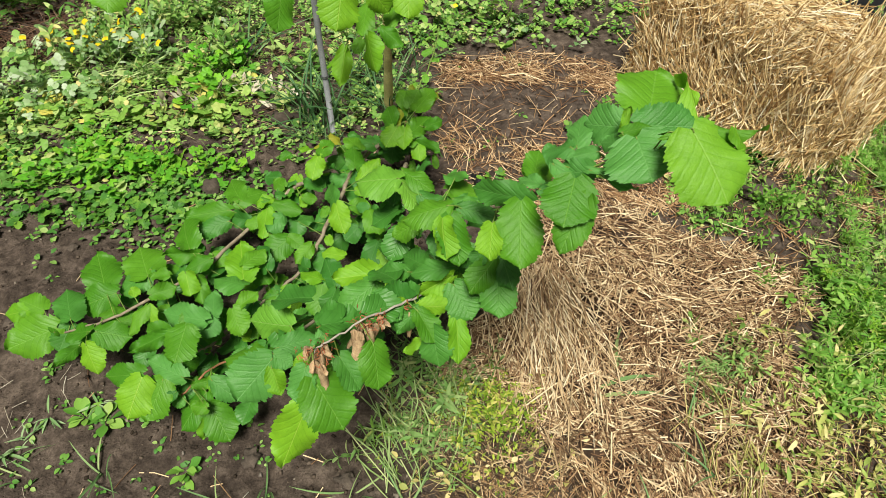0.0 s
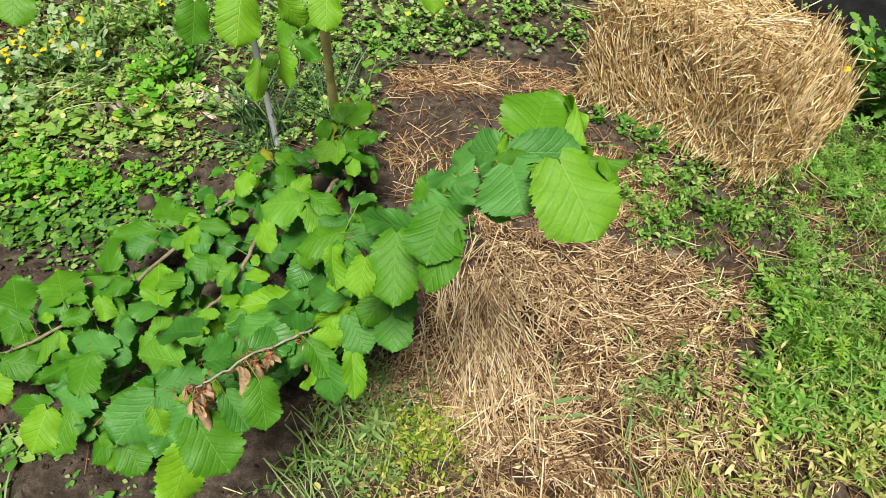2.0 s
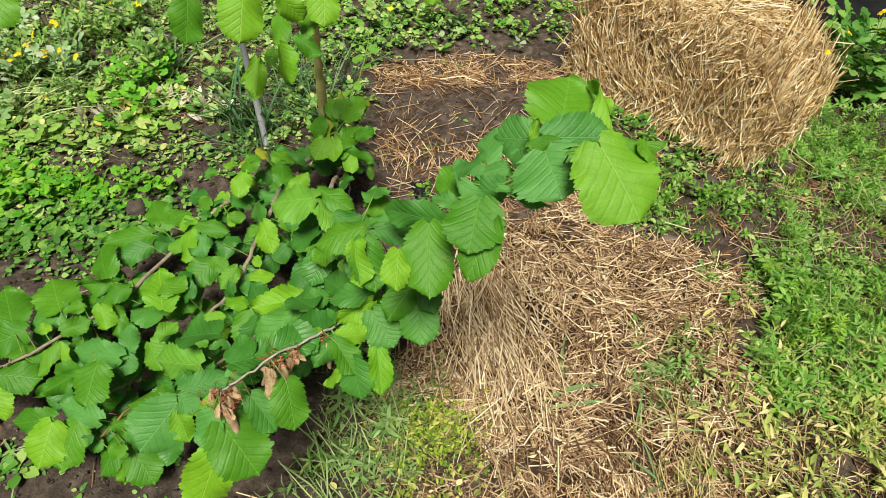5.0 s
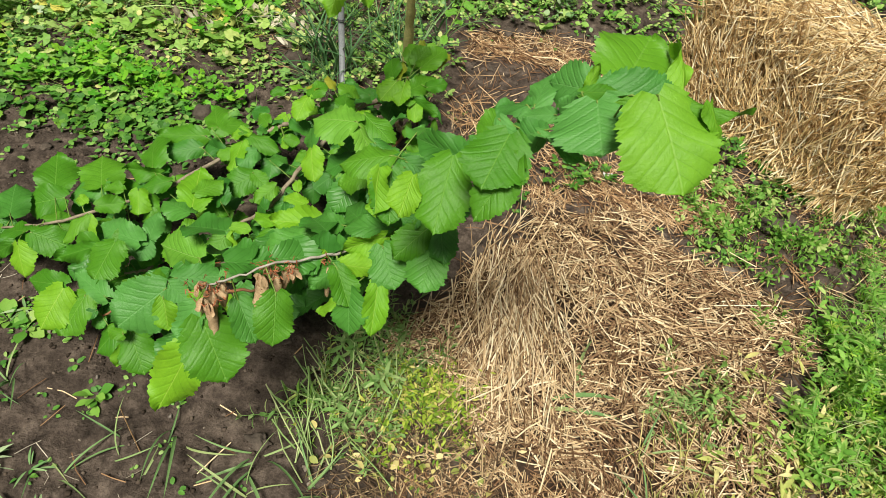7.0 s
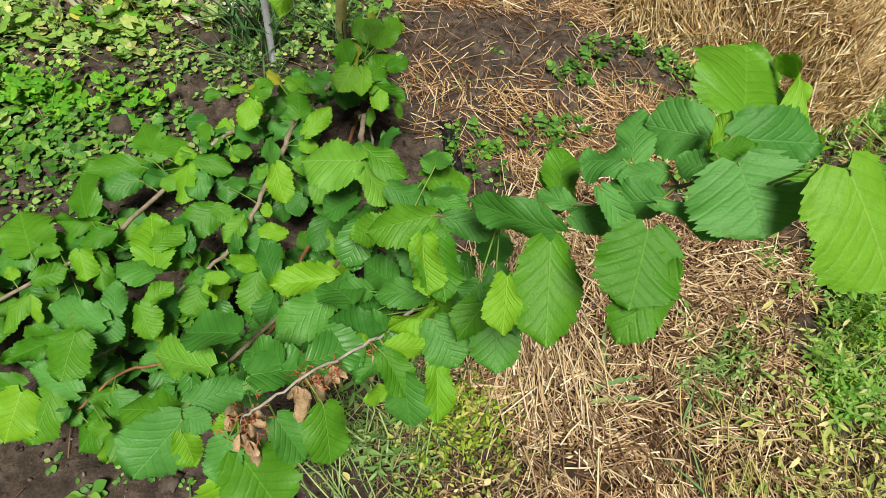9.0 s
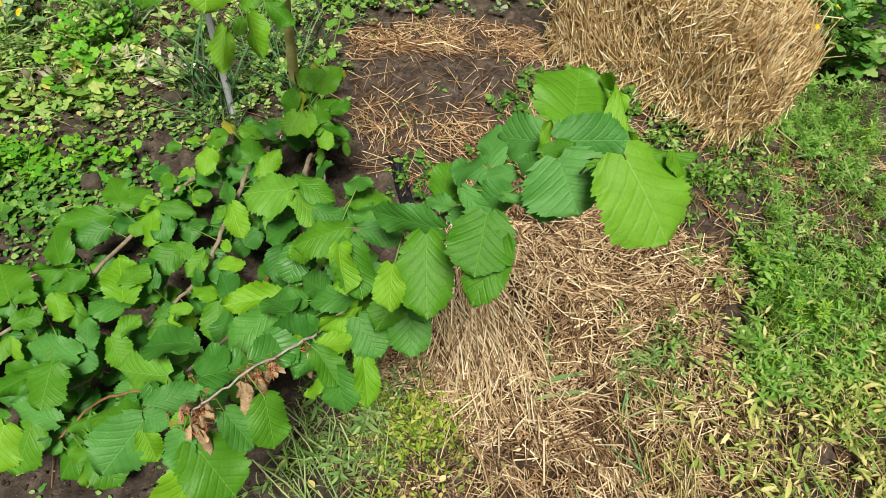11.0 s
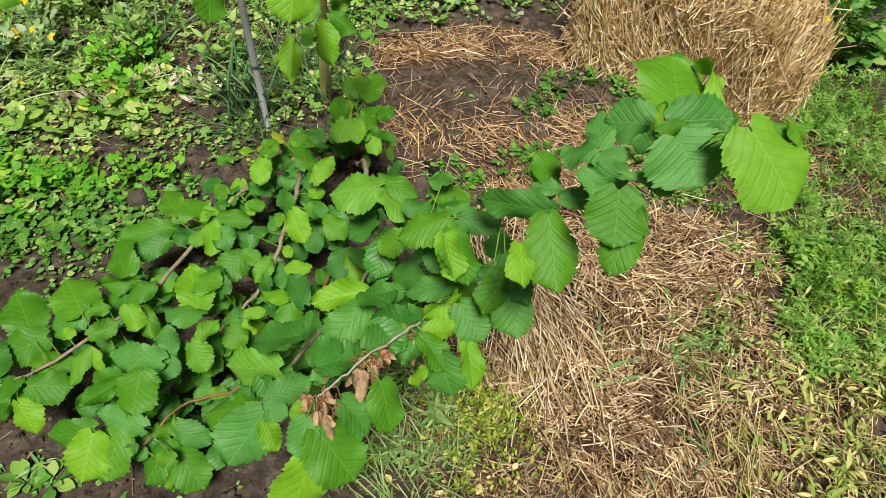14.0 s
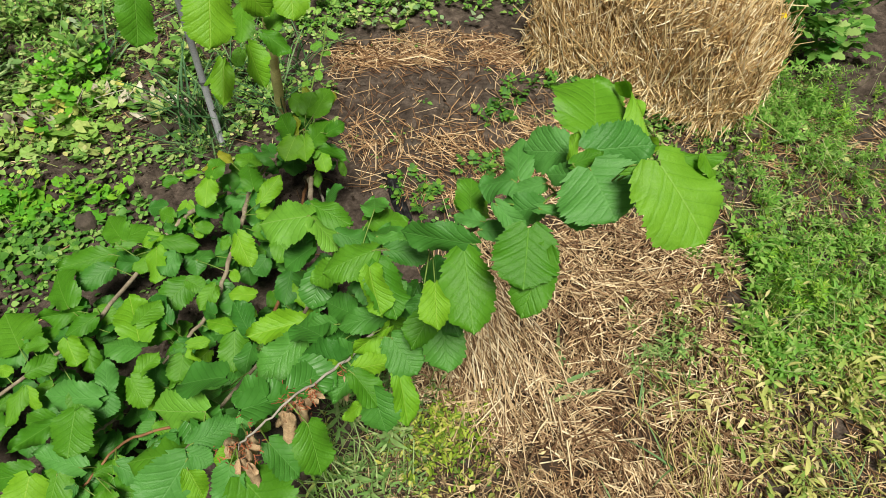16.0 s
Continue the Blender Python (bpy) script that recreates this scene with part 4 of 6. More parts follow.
LEAVES_FRONT_LOW = [
    (-0.200, 0.516, 0.570, -0.148, 0.458, 0.500, 0.092, 2),
    (-0.209, 0.498, 0.530, -0.261, 0.431, 0.420, 0.078, 0),
    (-0.104, 0.562, 0.600, -0.091, 0.504, 0.550, 0.062, 2),
    (-0.162, 0.557, 0.570, -0.123, 0.515, 0.530, 0.053, 3),
    (-0.941, 0.883, 0.180, -1.059, 0.836, 0.150, 0.109, 2),
    (-1.038, 0.938, 0.175, -1.109, 0.931, 0.160, 0.052, 0),
    (-0.994, 0.935, 0.180, -1.075, 0.966, 0.190, 0.070, 2),
    (-0.918, 0.900, 0.170, -0.934, 0.837, 0.140, 0.064, 3),
    (-0.870, 0.840, 0.170, -0.934, 0.798, 0.130, 0.038, 2),
    (-0.909, 0.900, 0.190, -0.961, 0.999, 0.200, 0.080, 3),
    (-0.276, 0.547, 0.550, -0.257, 0.511, 0.520, 0.037, 0),
    (-0.477, 0.987, 0.300, -0.433, 1.044, 0.300, 0.054, 2),
]
LEAVES_TOP = [
    (-0.382, 1.458, 0.770, -0.386, 1.384, 0.700, 0.086, 2),
    (-0.188, 1.188, 0.920, -0.196, 1.114, 0.850, 0.088, 0),
    (-0.180, 1.506, 0.720, -0.194, 1.407, 0.680, 0.064, 2),
    (-0.161, 1.280, 0.750, -0.147, 1.213, 0.700, 0.064, 0),
    (-0.217, 1.299, 0.710, -0.224, 1.234, 0.650, 0.046, 0),
    (-0.137, 1.355, 0.730, -0.085, 1.337, 0.690, 0.042, 2),
    (-0.156, 1.365, 0.820, -0.117, 1.356, 0.760, 0.059, 0),
    (-0.070, 1.426, 0.820, -0.069, 1.349, 0.760, 0.078, 0),
    (-0.215, 1.304, 0.710, -0.270, 1.287, 0.670, 0.028, 0),
    (-0.177, 1.299, 0.730, -0.192, 1.272, 0.710, 0.030, 2),
    (-0.118, 1.385, 0.720, -0.106, 1.439, 0.750, 0.054, 2),
]
LEAVES_TOP_EDGE = [
    (-0.809, 1.515, 0.780, -0.809, 1.432, 0.720, 0.093, 2),
    (0.167, 1.462, 0.820, 0.169, 1.415, 0.770, 0.056, 0),
]


# ---- hazel bush ----
def hazel_blade(seed, fold, droop, wave, sides=6, rows=66, bulge=0.0, veins=1.0):
    """A hazel leaf along +y, one long: round, double-toothed, pinnate ribs pressed into the blade, a short pointed tip."""
    g = np.random.default_rng(seed)
    us = [0.0, 0.03, 0.08, 0.16, 0.28, 0.42, 0.55, 0.67, 0.77, 0.85, 0.91, 0.955, 1.0]
    hs = [0.10, 0.24, 0.33, 0.405, 0.460, 0.490, 0.490, 0.455, 0.385, 0.285, 0.175, 0.080, 0.004]
    off = g.uniform(-0.03, 0.03)
    vs, uv = [], []
    cols = 2 * sides + 1
    for i in range(rows + 1):
        u = i / rows
        h = np.interp(u, us, hs)
        tooth = (0.055 * ((u * 8.0 + 0.3) % 1.0) + 0.044 * ((u * 22) % 1.0) - 0.045) * (0.75 + 0.5 * math.sin(seed + 5 * u) ** 2)
        for k in range(cols):
            w = (k - sides) / sides
            a = abs(w)
            edge = h + (tooth if a == 1 and 0.04 < u < 0.97 else 0)
            x = w * edge + off * math.sin(u * math.pi) * (1 if w > 0 else 0.6)
            y = u - 0.10 * a ** 1.4 * (1 - u) ** 8 + 0.03 * a * (1 - u) * u * 4
            s = y * veins - 0.95 * abs(x) + 0.55 * x * x
            rib = abs(math.cos(math.pi * (s + 1) * 6.6)) ** 0.8
            z = 0.0034 * (rib - 0.5) * min(1, 3 * a) * (1 - 0.4 * a) * math.sin(math.pi * min(1, u * 1.1))
            turn = seed + (1.5 if w > 0 else 0)
            z += fold * a * h + bulge * (a * h) ** 2 - droop * u * u + wave * a * a * (0.10 * math.sin(u * 9 + turn) + 0.018 * math.sin(u * 17 + 2 * turn))
            vs.append((x, y, z))
            uv.append((x + 0.5, y * veins))
    q = [(i * cols + k, i * cols + k + 1, (i + 1) * cols + k + 1, (i + 1) * cols + k) for i in range(rows) for k in range(cols - 1)]
    return np.array(vs), np.array(q), np.array(uv)


LEAF_SHAPES = [
    hazel_blade(1, 0.14, 0.10, 0.9, bulge=-0.5), hazel_blade(2, -0.06, 0.16, 1.0, bulge=-0.6, veins=1.1), hazel_blade(3, 0.40, 0.18, 1.1, bulge=-0.4, veins=0.9), hazel_blade(4, 0.04, 0.06, 1.1, bulge=-0.5),
    hazel_blade(5, -0.34, 0.28, 1.3, bulge=0.3, veins=1.15), hazel_blade(9, 0.10, 0.22, 1.0, bulge=-0.7, veins=0.95), hazel_blade(10, 0.30, -0.06, 1.6, bulge=0.2, veins=1.05), hazel_blade(11, -0.20, 0.10, 2.0, bulge=-0.3, veins=0.88),
]
COARSE_SHAPES = [hazel_blade(6, 0.14, 0.10, 0.7, 4, 36), hazel_blade(7, -0.16, 0.16, 1.0, 4, 36), hazel_blade(8, 0.24, 0.14, 0.8, 4, 36)]
LEAF_MESHES = [[mesh_of("leaf", v, q, tone, True, uv) for v, q, uv in LEAF_SHAPES] for tone in LEAF_TONES]

bush = thing("hazel_bush", "young hazel bush with broad toothed green leaves on low arching stems", "hazel bush", (-0.15, 1.75, 0))
bush_turn = bush.matrix_basis.inverted()
stalk_pieces = []
leaf_rng = np.random.default_rng(41)

STEMS = {
    "low_arm": [(-0.15, 1.76, -0.02), (-0.19, 1.66, 0.14), (-0.205, 1.578, 0.2), (-0.392, 1.421, 0.2), (-0.471, 1.349, 0.19), (-0.605, 1.102, 0.19), (-0.746, 0.968, 0.18), (-0.842, 0.91, 0.17), (-0.95, 0.87, 0.16)],
    "near_arm": [(-0.14, 1.74, -0.02), (-0.16, 1.66, 0.15), (-0.2, 1.55, 0.22), (-0.254, 1.416, 0.24), (-0.278, 1.279, 0.25), (-0.316, 1.155, 0.235), (-0.353, 1.069, 0.20), (-0.455, 0.958, 0.18), (-0.531, 0.844, 0.19), (-0.57, 0.8, 0.2)],
    "ground_arm": [(-0.12, 1.75, -0.02), (-0.13, 1.6, 0.05), (-0.169, 1.333, 0.08), (-0.234, 1.0, 0.15), (-0.264, 0.875, 0.17), (-0.379, 0.814, 0.18), (-0.52, 0.785, 0.17), (-0.6, 0.72, 0.14)],
}
STEMS |= {
    "front_arm": [(-0.1, 1.74, -0.02), (-0.08, 1.5, 0.12), (-0.05, 1.15, 0.28), (-0.0, 0.87, 0.46), (0.012, 0.72, 0.585), (-0.041, 0.65, 0.605), (-0.116, 0.596, 0.62), (-0.181, 0.55, 0.615), (-0.197, 0.541, 0.61)],
    "high_arm": [(-0.13, 1.70, -0.02), (-0.12, 1.6, 0.1), (-0.1, 1.45, 0.22), (-0.09, 1.3, 0.36), (-0.085, 1.1, 0.47), (-0.07, 0.95, 0.56), (0.0, 0.83, 0.635), (0.09, 0.76, 0.72), (0.163, 0.71, 0.805), (0.205, 0.677, 0.86), (0.245, 0.66, 0.912), (0.272, 0.625, 0.942)],
    "leafy_shoot": [(-0.1, 1.78, -0.02), (-0.1, 1.68, 0.16), (-0.1, 1.55, 0.3), (-0.1, 1.5, 0.36)],
    "low_front": [(-0.05, 1.15, 0.28), (-0.12, 0.95, 0.33), (-0.2, 0.76, 0.44), (-0.27, 0.6, 0.54), (-0.28, 0.56, 0.555)],
}
STEMS |= {
    "under_shoot": [(0.0, 0.87, 0.46), (0.02, 0.76, 0.54), (0.02, 0.66, 0.58)],
    "trunk": [(-0.2, 2.07, -0.02), (-0.187, 1.99, 0.2), (-0.17, 1.9, 0.45), (-0.145, 1.75, 0.85), (-0.11, 1.6, 1.25), (-0.08, 1.5, 1.5)],
    "hanging_twig": [(-0.155, 1.80, 0.70), (-0.15, 1.6, 0.80), (-0.16, 1.4, 0.83), (-0.19, 1.22, 0.93)],
    "side_twig": [(-0.15, 1.7, 0.78), (-0.3, 1.55, 0.86), (-0.5, 1.5, 0.84), (-0.78, 1.52, 0.83)],
    "right_twig": [(-0.135, 1.72, 0.90), (0.0, 1.55, 0.90), (0.17, 1.46, 0.86)],
    "pale_sucker": [(-0.13, 1.78, 0.0), (-0.1, 1.8, 0.2), (-0.03, 1.88, 0.33), (0.0, 1.95, 0.42)],
}
STEM_LOOK = {
    "low_arm": (0.0078, 0.0026, bark), "near_arm": (0.0078, 0.0026, bark), "ground_arm": (0.0055, 0.0022, bark_red), "front_arm": (0.0036, 0.0012, bark_pale), "high_arm": (0.0072, 0.0016, bark),
    "leafy_shoot": (0.006, 0.0025, bark_red), "low_front": (0.004, 0.002, bark), "under_shoot": (0.004, 0.002, bark), "trunk": (0.017, 0.011, bark_green), "hanging_twig": (0.005, 0.002, bark_red),
    "side_twig": (0.005, 0.002, bark), "right_twig": (0.005, 0.002, bark), "pale_sucker": (0.0028, 0.0018, stalk_green),
}
stem_lines = {}
branch_of = []
for stem_name, line in STEMS.items():
    r0, r1, look_of = STEM_LOOK[stem_name]
    pts = curve_points(line, 7)
    stem_lines[stem_name] = pts
    wob = np.random.default_rng(len(stem_lines)).normal(0, 0.0018, pts.shape)
    sv, sq = tube(pts + wob, r0, r1, 10, 0.25, len(stem_lines))
    ob = part("trunk" if stem_name == "trunk" else "branch", mesh_of("branch", sv, sq, look_of), bush)
    ob.matrix_parent_inverse = bush_turn
    branch_of += [ob] * len(pts)
ALL_STEM = np.vstack(list(stem_lines.values()))


def add_leaf(base, tip, width, tone, shape, roll=0.0, hint=(0.0, -0.5, 0.86)):
    """Hangs one leaf in the bush, by its stalk end, its tip and its width."""
    b, t = Vector(base), Vector(tip)
    along = t - b
    length = along.length
    y = along / length
    z = Vector(hint)
    z = (z - y * z.dot(y)).normalized()
    z = Matrix.Rotation(roll, 3, y) @ z
    x = y.cross(z)
    m = Matrix.Identity(4)
    for k in range(3):
        m[k][0], m[k][1], m[k][2], m[k][3] = x[k] * width, y[k] * length, z[k] * length * 0.75, b[k]
    # each leaf belongs to the nearest stem
    gap = np.linalg.norm(ALL_STEM - np.array(base), axis=1)
    i = int(np.argmin(gap))
    part("leaf", LEAF_MESHES[tone][shape], branch_of[i]).matrix_basis = m
    if 0.004 < gap[i] < 0.09:
        e = ALL_STEM[i]
        mid = (np.array(base) + e) / 2 + np.array((0, 0, 0.03 * gap[i]))
        into = np.array(base) + np.array(y) * 0.06 * length
        stalk_pieces.append(tube(curve_points([e, mid, np.array(base), into], 3), 0.0013, 0.0009, 6))


for group_rows in (LEAVES_TIP, LEAVES_MID, LEAVES_FORK, LEAVES_SHOOT, LEAVES_SHOOT_BACK, LEAVES_LOW_NEAR, LEAVES_LOW_MID, LEAVES_LOW_FAR, LEAVES_ARM_LEFT, LEAVES_ARM_LOW, LEAVES_ARM_END, LEAVES_FRONT, LEAVES_FRONT_LOW, LEAVES_TOP, LEAVES_TOP_EDGE):
    for bx, by, bz, tx, ty, tz, width, tone in group_rows:
        k = leaf_rng
        shape = (0, 1, 3, 5)[int(k.integers(0, 4))] if width > 0.055 else (0, 1, 3, 5, 0, 3, 2, 4, 6, 7)[int(k.integers(0, 10))]
        add_leaf((bx, by, bz), (tx, ty, tz), width, tone, shape, float(k.normal(0, 0.24 if width > 0.055 else 0.36)), (float(k.normal(0, 0.2)), -0.56 + float(k.normal(0, 0.15)), 0.83))

# small fresh leaves all along the leafy shoot
for i in range(26):
    k = leaf_rng
    c = stem_lines["leafy_shoot"][6 + int(k.integers(0, 15))] + k.normal(0, 1, 3) * np.array((0.02, 0.02, 0.02))
    a, s = 2.4 * i, 0.035 + 0.03 * k.random()
    add_leaf(tuple(c), tuple(c + s * np.array((math.cos(a), math.sin(a), -0.2))), s * 0.8, int(k.choice([0, 2, 2, 3])), int(k.integers(0, 8)), float(k.normal(0, 0.4)))
# and small ones close to the low stems
for stem_name, first, last, count in (("low_arm", 18, 56, 22), ("near_arm", 18, 62, 30), ("ground_arm", 16, 48, 34)):
    for i in range(count):
        k = leaf_rng
        c = stem_lines[stem_name][int(k.integers(first, last))] + k.normal(0, 1, 3) * np.array((0.045, 0.045, 0.012)) + np.array((0, 0, 0.004))
        a, s = 2.4 * i + k.normal(0, 0.4), 0.032 + 0.034 * k.random()
        add_leaf(tuple(c), tuple(c + s * np.array((math.cos(a), math.sin(a), -0.15))), s * 0.82, int(k.choice([0, 2, 2, 3, 6])), int(k.integers(0, 8)), float(k.normal(0, 0.4)))
# small pale leaves on the sucker
for i in range(7):
    c = stem_lines["pale_sucker"][8 + 2 * i]
    a = 2.4 * i
    add_leaf(tuple(c + np.array((0.008 * math.cos(a), 0.008 * math.sin(a), 0.004))), tuple(c + np.array((0.045 * math.cos(a), 0.045 * math.sin(a), -0.004))), 0.026, 1, i % 5)
# smaller leaves lower down in the shade of the others
shade_rows = LEAVES_MID + LEAVES_LOW_NEAR + LEAVES_LOW_MID + LEAVES_LOW_FAR + LEAVES_ARM_LEFT + LEAVES_ARM_LOW
for i, (bx, by, bz, tx, ty, tz, width, tone) in enumerate(shade_rows):
    k = leaf_rng
    b = np.array((bx, by, bz)) + k.normal(0, 0.025, 3) + np.array((0.01, 0.055, -0.045 - 0.04 * k.random()))
    if b[2] < 0.06 or i % 8 > 6:
        continue
    ang = k.random() * 2 * math.pi
    s = 0.05 + 0.03 * k.random()
    t = b + np.array((math.cos(ang), math.sin(ang), -0.25)) * s
    add_leaf(tuple(b), tuple(t), s * 0.85, int(k.choice([3, 3, 2])), int(k.integers(0, 5)), float(k.normal(0, 0.3)))
# and the undergrowth of leaves along the low stems, too thick to tell apart
under = []
for stem_name, first, count in (("leafy_shoot", 8, 20), ("low_arm", 12, 34), ("near_arm", 14, 44), ("ground_arm", 12, 44), ("front_arm", 22, 16), ("low_front", 4, 14), ("high_arm", 26, 6)):
    pts = stem_lines[stem_name]
    for i in range(count):
        k = leaf_rng
        c = pts[int(k.integers(first, len(pts) - 30 * (stem_name == "high_arm")))] + k.normal(0, 1, 3) * np.array((0.06, 0.05, 0.02)) * (0.5 if "front" in stem_name else 0.45 if stem_name == "leafy_shoot" else 1.0) + np.array((0, 0.04, -0.02) if "front" in stem_name else (0, 0.02, -0.055))
        c[2] = max(c[2], 0.05)
        s = 0.045 + 0.035 * k.random()
        v0, q0, uv0 = COARSE_SHAPES[int(k.integers(0, 3))]
        m = turns_of(np.array([k.random() * 6.28]), np.array([k.normal(-0.25, 0.25)]), np.array([k.normal(0, 0.3)]), s * 0.85, s, s)
        under.append(stamp((v0, q0), m, c[None]) + (uv0,))
uv_all = np.vstack([u for _, _, u in under])
sv, sq = join([(a, b) for a, b, _ in under])
ob = part("shaded_leaves", mesh_of("shaded_leaves", sv, sq, LEAF_TONES[3], True, uv_all), bush, "deep green leaves in the shade", "stuff")
ob.matrix_parent_inverse = bush_turn
sv, sq = join(stalk_pieces)
ob = part("leaf_stalk", mesh_of("leaf_stalk", sv, sq, stalk_green), bush, "thin green leaf stalks", "stuff")
ob.matrix_parent_inverse = bush_turn


# dried nut clusters on the grey twig
def husk_pod(length, width, seed):
    """A withered husk that hangs along -z: a ribbed, pinched sleeve with a torn mouth."""
    g = np.random.default_rng(seed)
    sides, rows = 10, 9
    girth = np.interp(np.linspace(0, 1, rows), [0, 0.12, 0.4, 0.7, 0.9, 1.0], [0.25, 0.7, 1.0, 0.9, 0.62, 0.42])
    flat, lean, side = g.uniform(0.45, 0.75), g.normal(0, 0.16), g.normal(0, 0.16)
    v = []
    for i, r in enumerate(girth):
        u = i / (rows - 1)
        for k in range(sides):
            a = 2 * math.pi * k / sides
            rr = width * r * (1 + 0.20 * math.cos(5 * a + seed) + g.normal(0, 0.06))
            end = length * (u + (0.16 * g.random() * (i == rows - 1)))
            v.append((rr * math.cos(a) + lean * length * u * u, flat * rr * math.sin(a) + side * length * u * u, -end))
    q = [(i * sides + k, i * sides + (k + 1) % sides, (i + 1) * sides + (k + 1) % sides, (i + 1) * sides + k) for i in range(rows - 1) for k in range(sides)]
    return np.array(v), np.array(q)


def dry_cluster(at, pods, reach, length, seed):
    """Withered husks that hang in a bunch from rust-red stubs."""
    g = np.random.default_rng(seed)
    for i in range(pods):
        a = 2.4 * i + g.normal(0, 0.3)
        h = length * g.uniform(0.75, 1.1)
        v, q = husk_pod(h, h * g.uniform(0.12, 0.18), seed * 10 + i)
        ob = part("dried_husk", mesh_of("dried_husk", v, q, dry_husk), bush, "shrivelled tan dried nut husk")
        ob.matrix_parent_inverse = bush_turn
        d = reach * math.sqrt((i + 0.3) / pods)
        ob.matrix_basis = pose(at[0] + d * math.cos(a), at[1] + d * math.sin(a), at[2] - 0.004 - 0.008 * g.random(), 7 * math.sin(a) + g.normal(0, 6), -7 * math.cos(a) + g.normal(0, 6), g.uniform(0, 360))
        # curled bracts at the top of each husk
        for k in range(2):
            v, q = blade([0.08, 0.3, 0.34, 0.26, 0.30, 0.08], g.uniform(0.6, 1.4), g.uniform(-0.6, 0.6))
            m = turns_of(np.array([a + g.normal(0, 1.2)]), np.array([g.uniform(-1.7, -0.7)]), np.array([g.normal(0, 0.6)]), 0.014, 0.020, 0.018)
            v, q = stamp((v, q), m, np.array([(at[0] + d * math.cos(a), at[1] + d * math.sin(a), at[2] - 0.004)]))
            ob = part("dried_bract", mesh_of("dried_bract", v, q, dry_husk), bush)
            ob.matrix_parent_inverse = bush_turn
    k = 9 * pods
    v, q = straws(np.array([at]) + g.normal(0, 1, (k, 3)) * np.array((reach * 0.6, reach * 0.6, 0.005)), g.random(k) * 6.28, g.normal(0, 0.7, k), np.full(k, 0.008), np.full(k, 0.0008), g.normal(0, 0.1, k), seed)
    ob = part("husk_stalk", mesh_of("husk_stalk", v, q, dry_stem_red, False), bush, "rust-red dry stalks", "stuff")
    ob.matrix_parent_inverse = bush_turn


dry_cluster((-0.190, 0.540, 0.612), 6, 0.024, 0.068, 51)
dry_cluster((-0.117, 0.590, 0.616), 5, 0.022, 0.068, 52)
dry_cluster((-0.092, 0.600, 0.618), 2, 0.010, 0.034, 54)
dry_cluster((-0.050, 0.630, 0.608), 1, 0.004, 0.060, 53)


# ---- support pole ----
pole = thing("support_pole", "slim grey metal support pole stuck in the soil beside the bush", "pole", (-0.4, 1.9, 0))
v, q = tube([(0, 0, -0.05), (0, 0, 0.4), (0.002, 0.0, 0.8), (0, 0, 1.3), (0, 0, 1.6)], 0.0105, 0.0105, 16)
part("tube", mesh_of("tube", v, q, steel), pole)
v, q = tube([(0.0125 * math.cos(a), 0.0125 * math.sin(a), 0.255 + 0.0007 * a) for a in np.linspace(0, 12, 40)], 0.0016, 0.0016, 6)
part("wire_tie", mesh_of("wire_tie", v, q, wire), pole, "dark wire wound round the pole")


# ---- weeds and grass ----
def weed_carpet(name, label, centres, template, leaves, size, reach, pitch, lift, material, seed):
    v, q = plants(centres, template, leaves, size, reach, pitch, lift, seed)
    thing(name, label, "weeds", mesh=mesh_of(name, v, q, material), kind="stuff")


def right_strip(x, y):
    edge = np.interp(y, [0.3, 0.66, 0.8, 1.05, 1.44, 1.7, 2.0], [1.35, 1.12, 0.97, 1.06, 1.22, 1.34, 1.62])
    edge = edge + 0.12 * (value_noise(x, y, 0.15, 31) - 0.5)
    w = np.clip((x - edge) / 0.05, 0, 1) * (0.45 + 0.55 * (value_noise(x, y, 0.13, 32) > 0.38)) * (0.55 + 0.45 * (value_noise(x, y, 0.05, 30) > 0.4))
    w = w * np.interp(x - 0.25 * (y - 1.0), [1.25, 1.38], [1.0, 0.42])
    far = np.interp(y, [1.15, 1.4], [0.0, 1.0]) * (value_noise(x, y, 0.16, 29) < 0.55)
    return w * (1 - 0.8 * far) * np.interp(y, [0.5, 0.75, 0.95, 1.2, 1.45], [0.25, 0.6, 1.0, 1.0, 0.6])


def blob(x, y, cx, cy, rx, ry):
    return np.exp(-((x - cx) / rx) ** 2 - ((y - cy) / ry) ** 2)


def patchy(x, y, cell, seed, level=0.45, least=0.0):
    return least + (1 - least) * (value_noise(x, y, cell, seed) > level)


def verge(x, y):
    return np.clip((x - 0.64 - 0.3 * (y - 0.45)) / 0.15, 0, 1) * np.interp(y, [0.8, 0.95], [1.0, 0.25])


def bed_front(x, y):
    """Dense weeds along the front of the left bed."""
    edge = np.interp(x, [-2.6, -1.5, -1.3, -0.9, -0.7, -0.4], [1.5, 1.52, 1.53, 1.55, 1.62, 1.68])
    top = np.interp(x, [-2.6, -1.3, -1.0, -0.7, -0.4], [2.3, 1.95, 1.80, 1.78, 1.75])
    return np.clip((y - edge) / 0.08, 0, 1) * np.clip((top - y) / 0.06, 0, 1) * np.interp(x, [-1.0, -0.6, -0.4], [1.0, 0.45, 0.2])


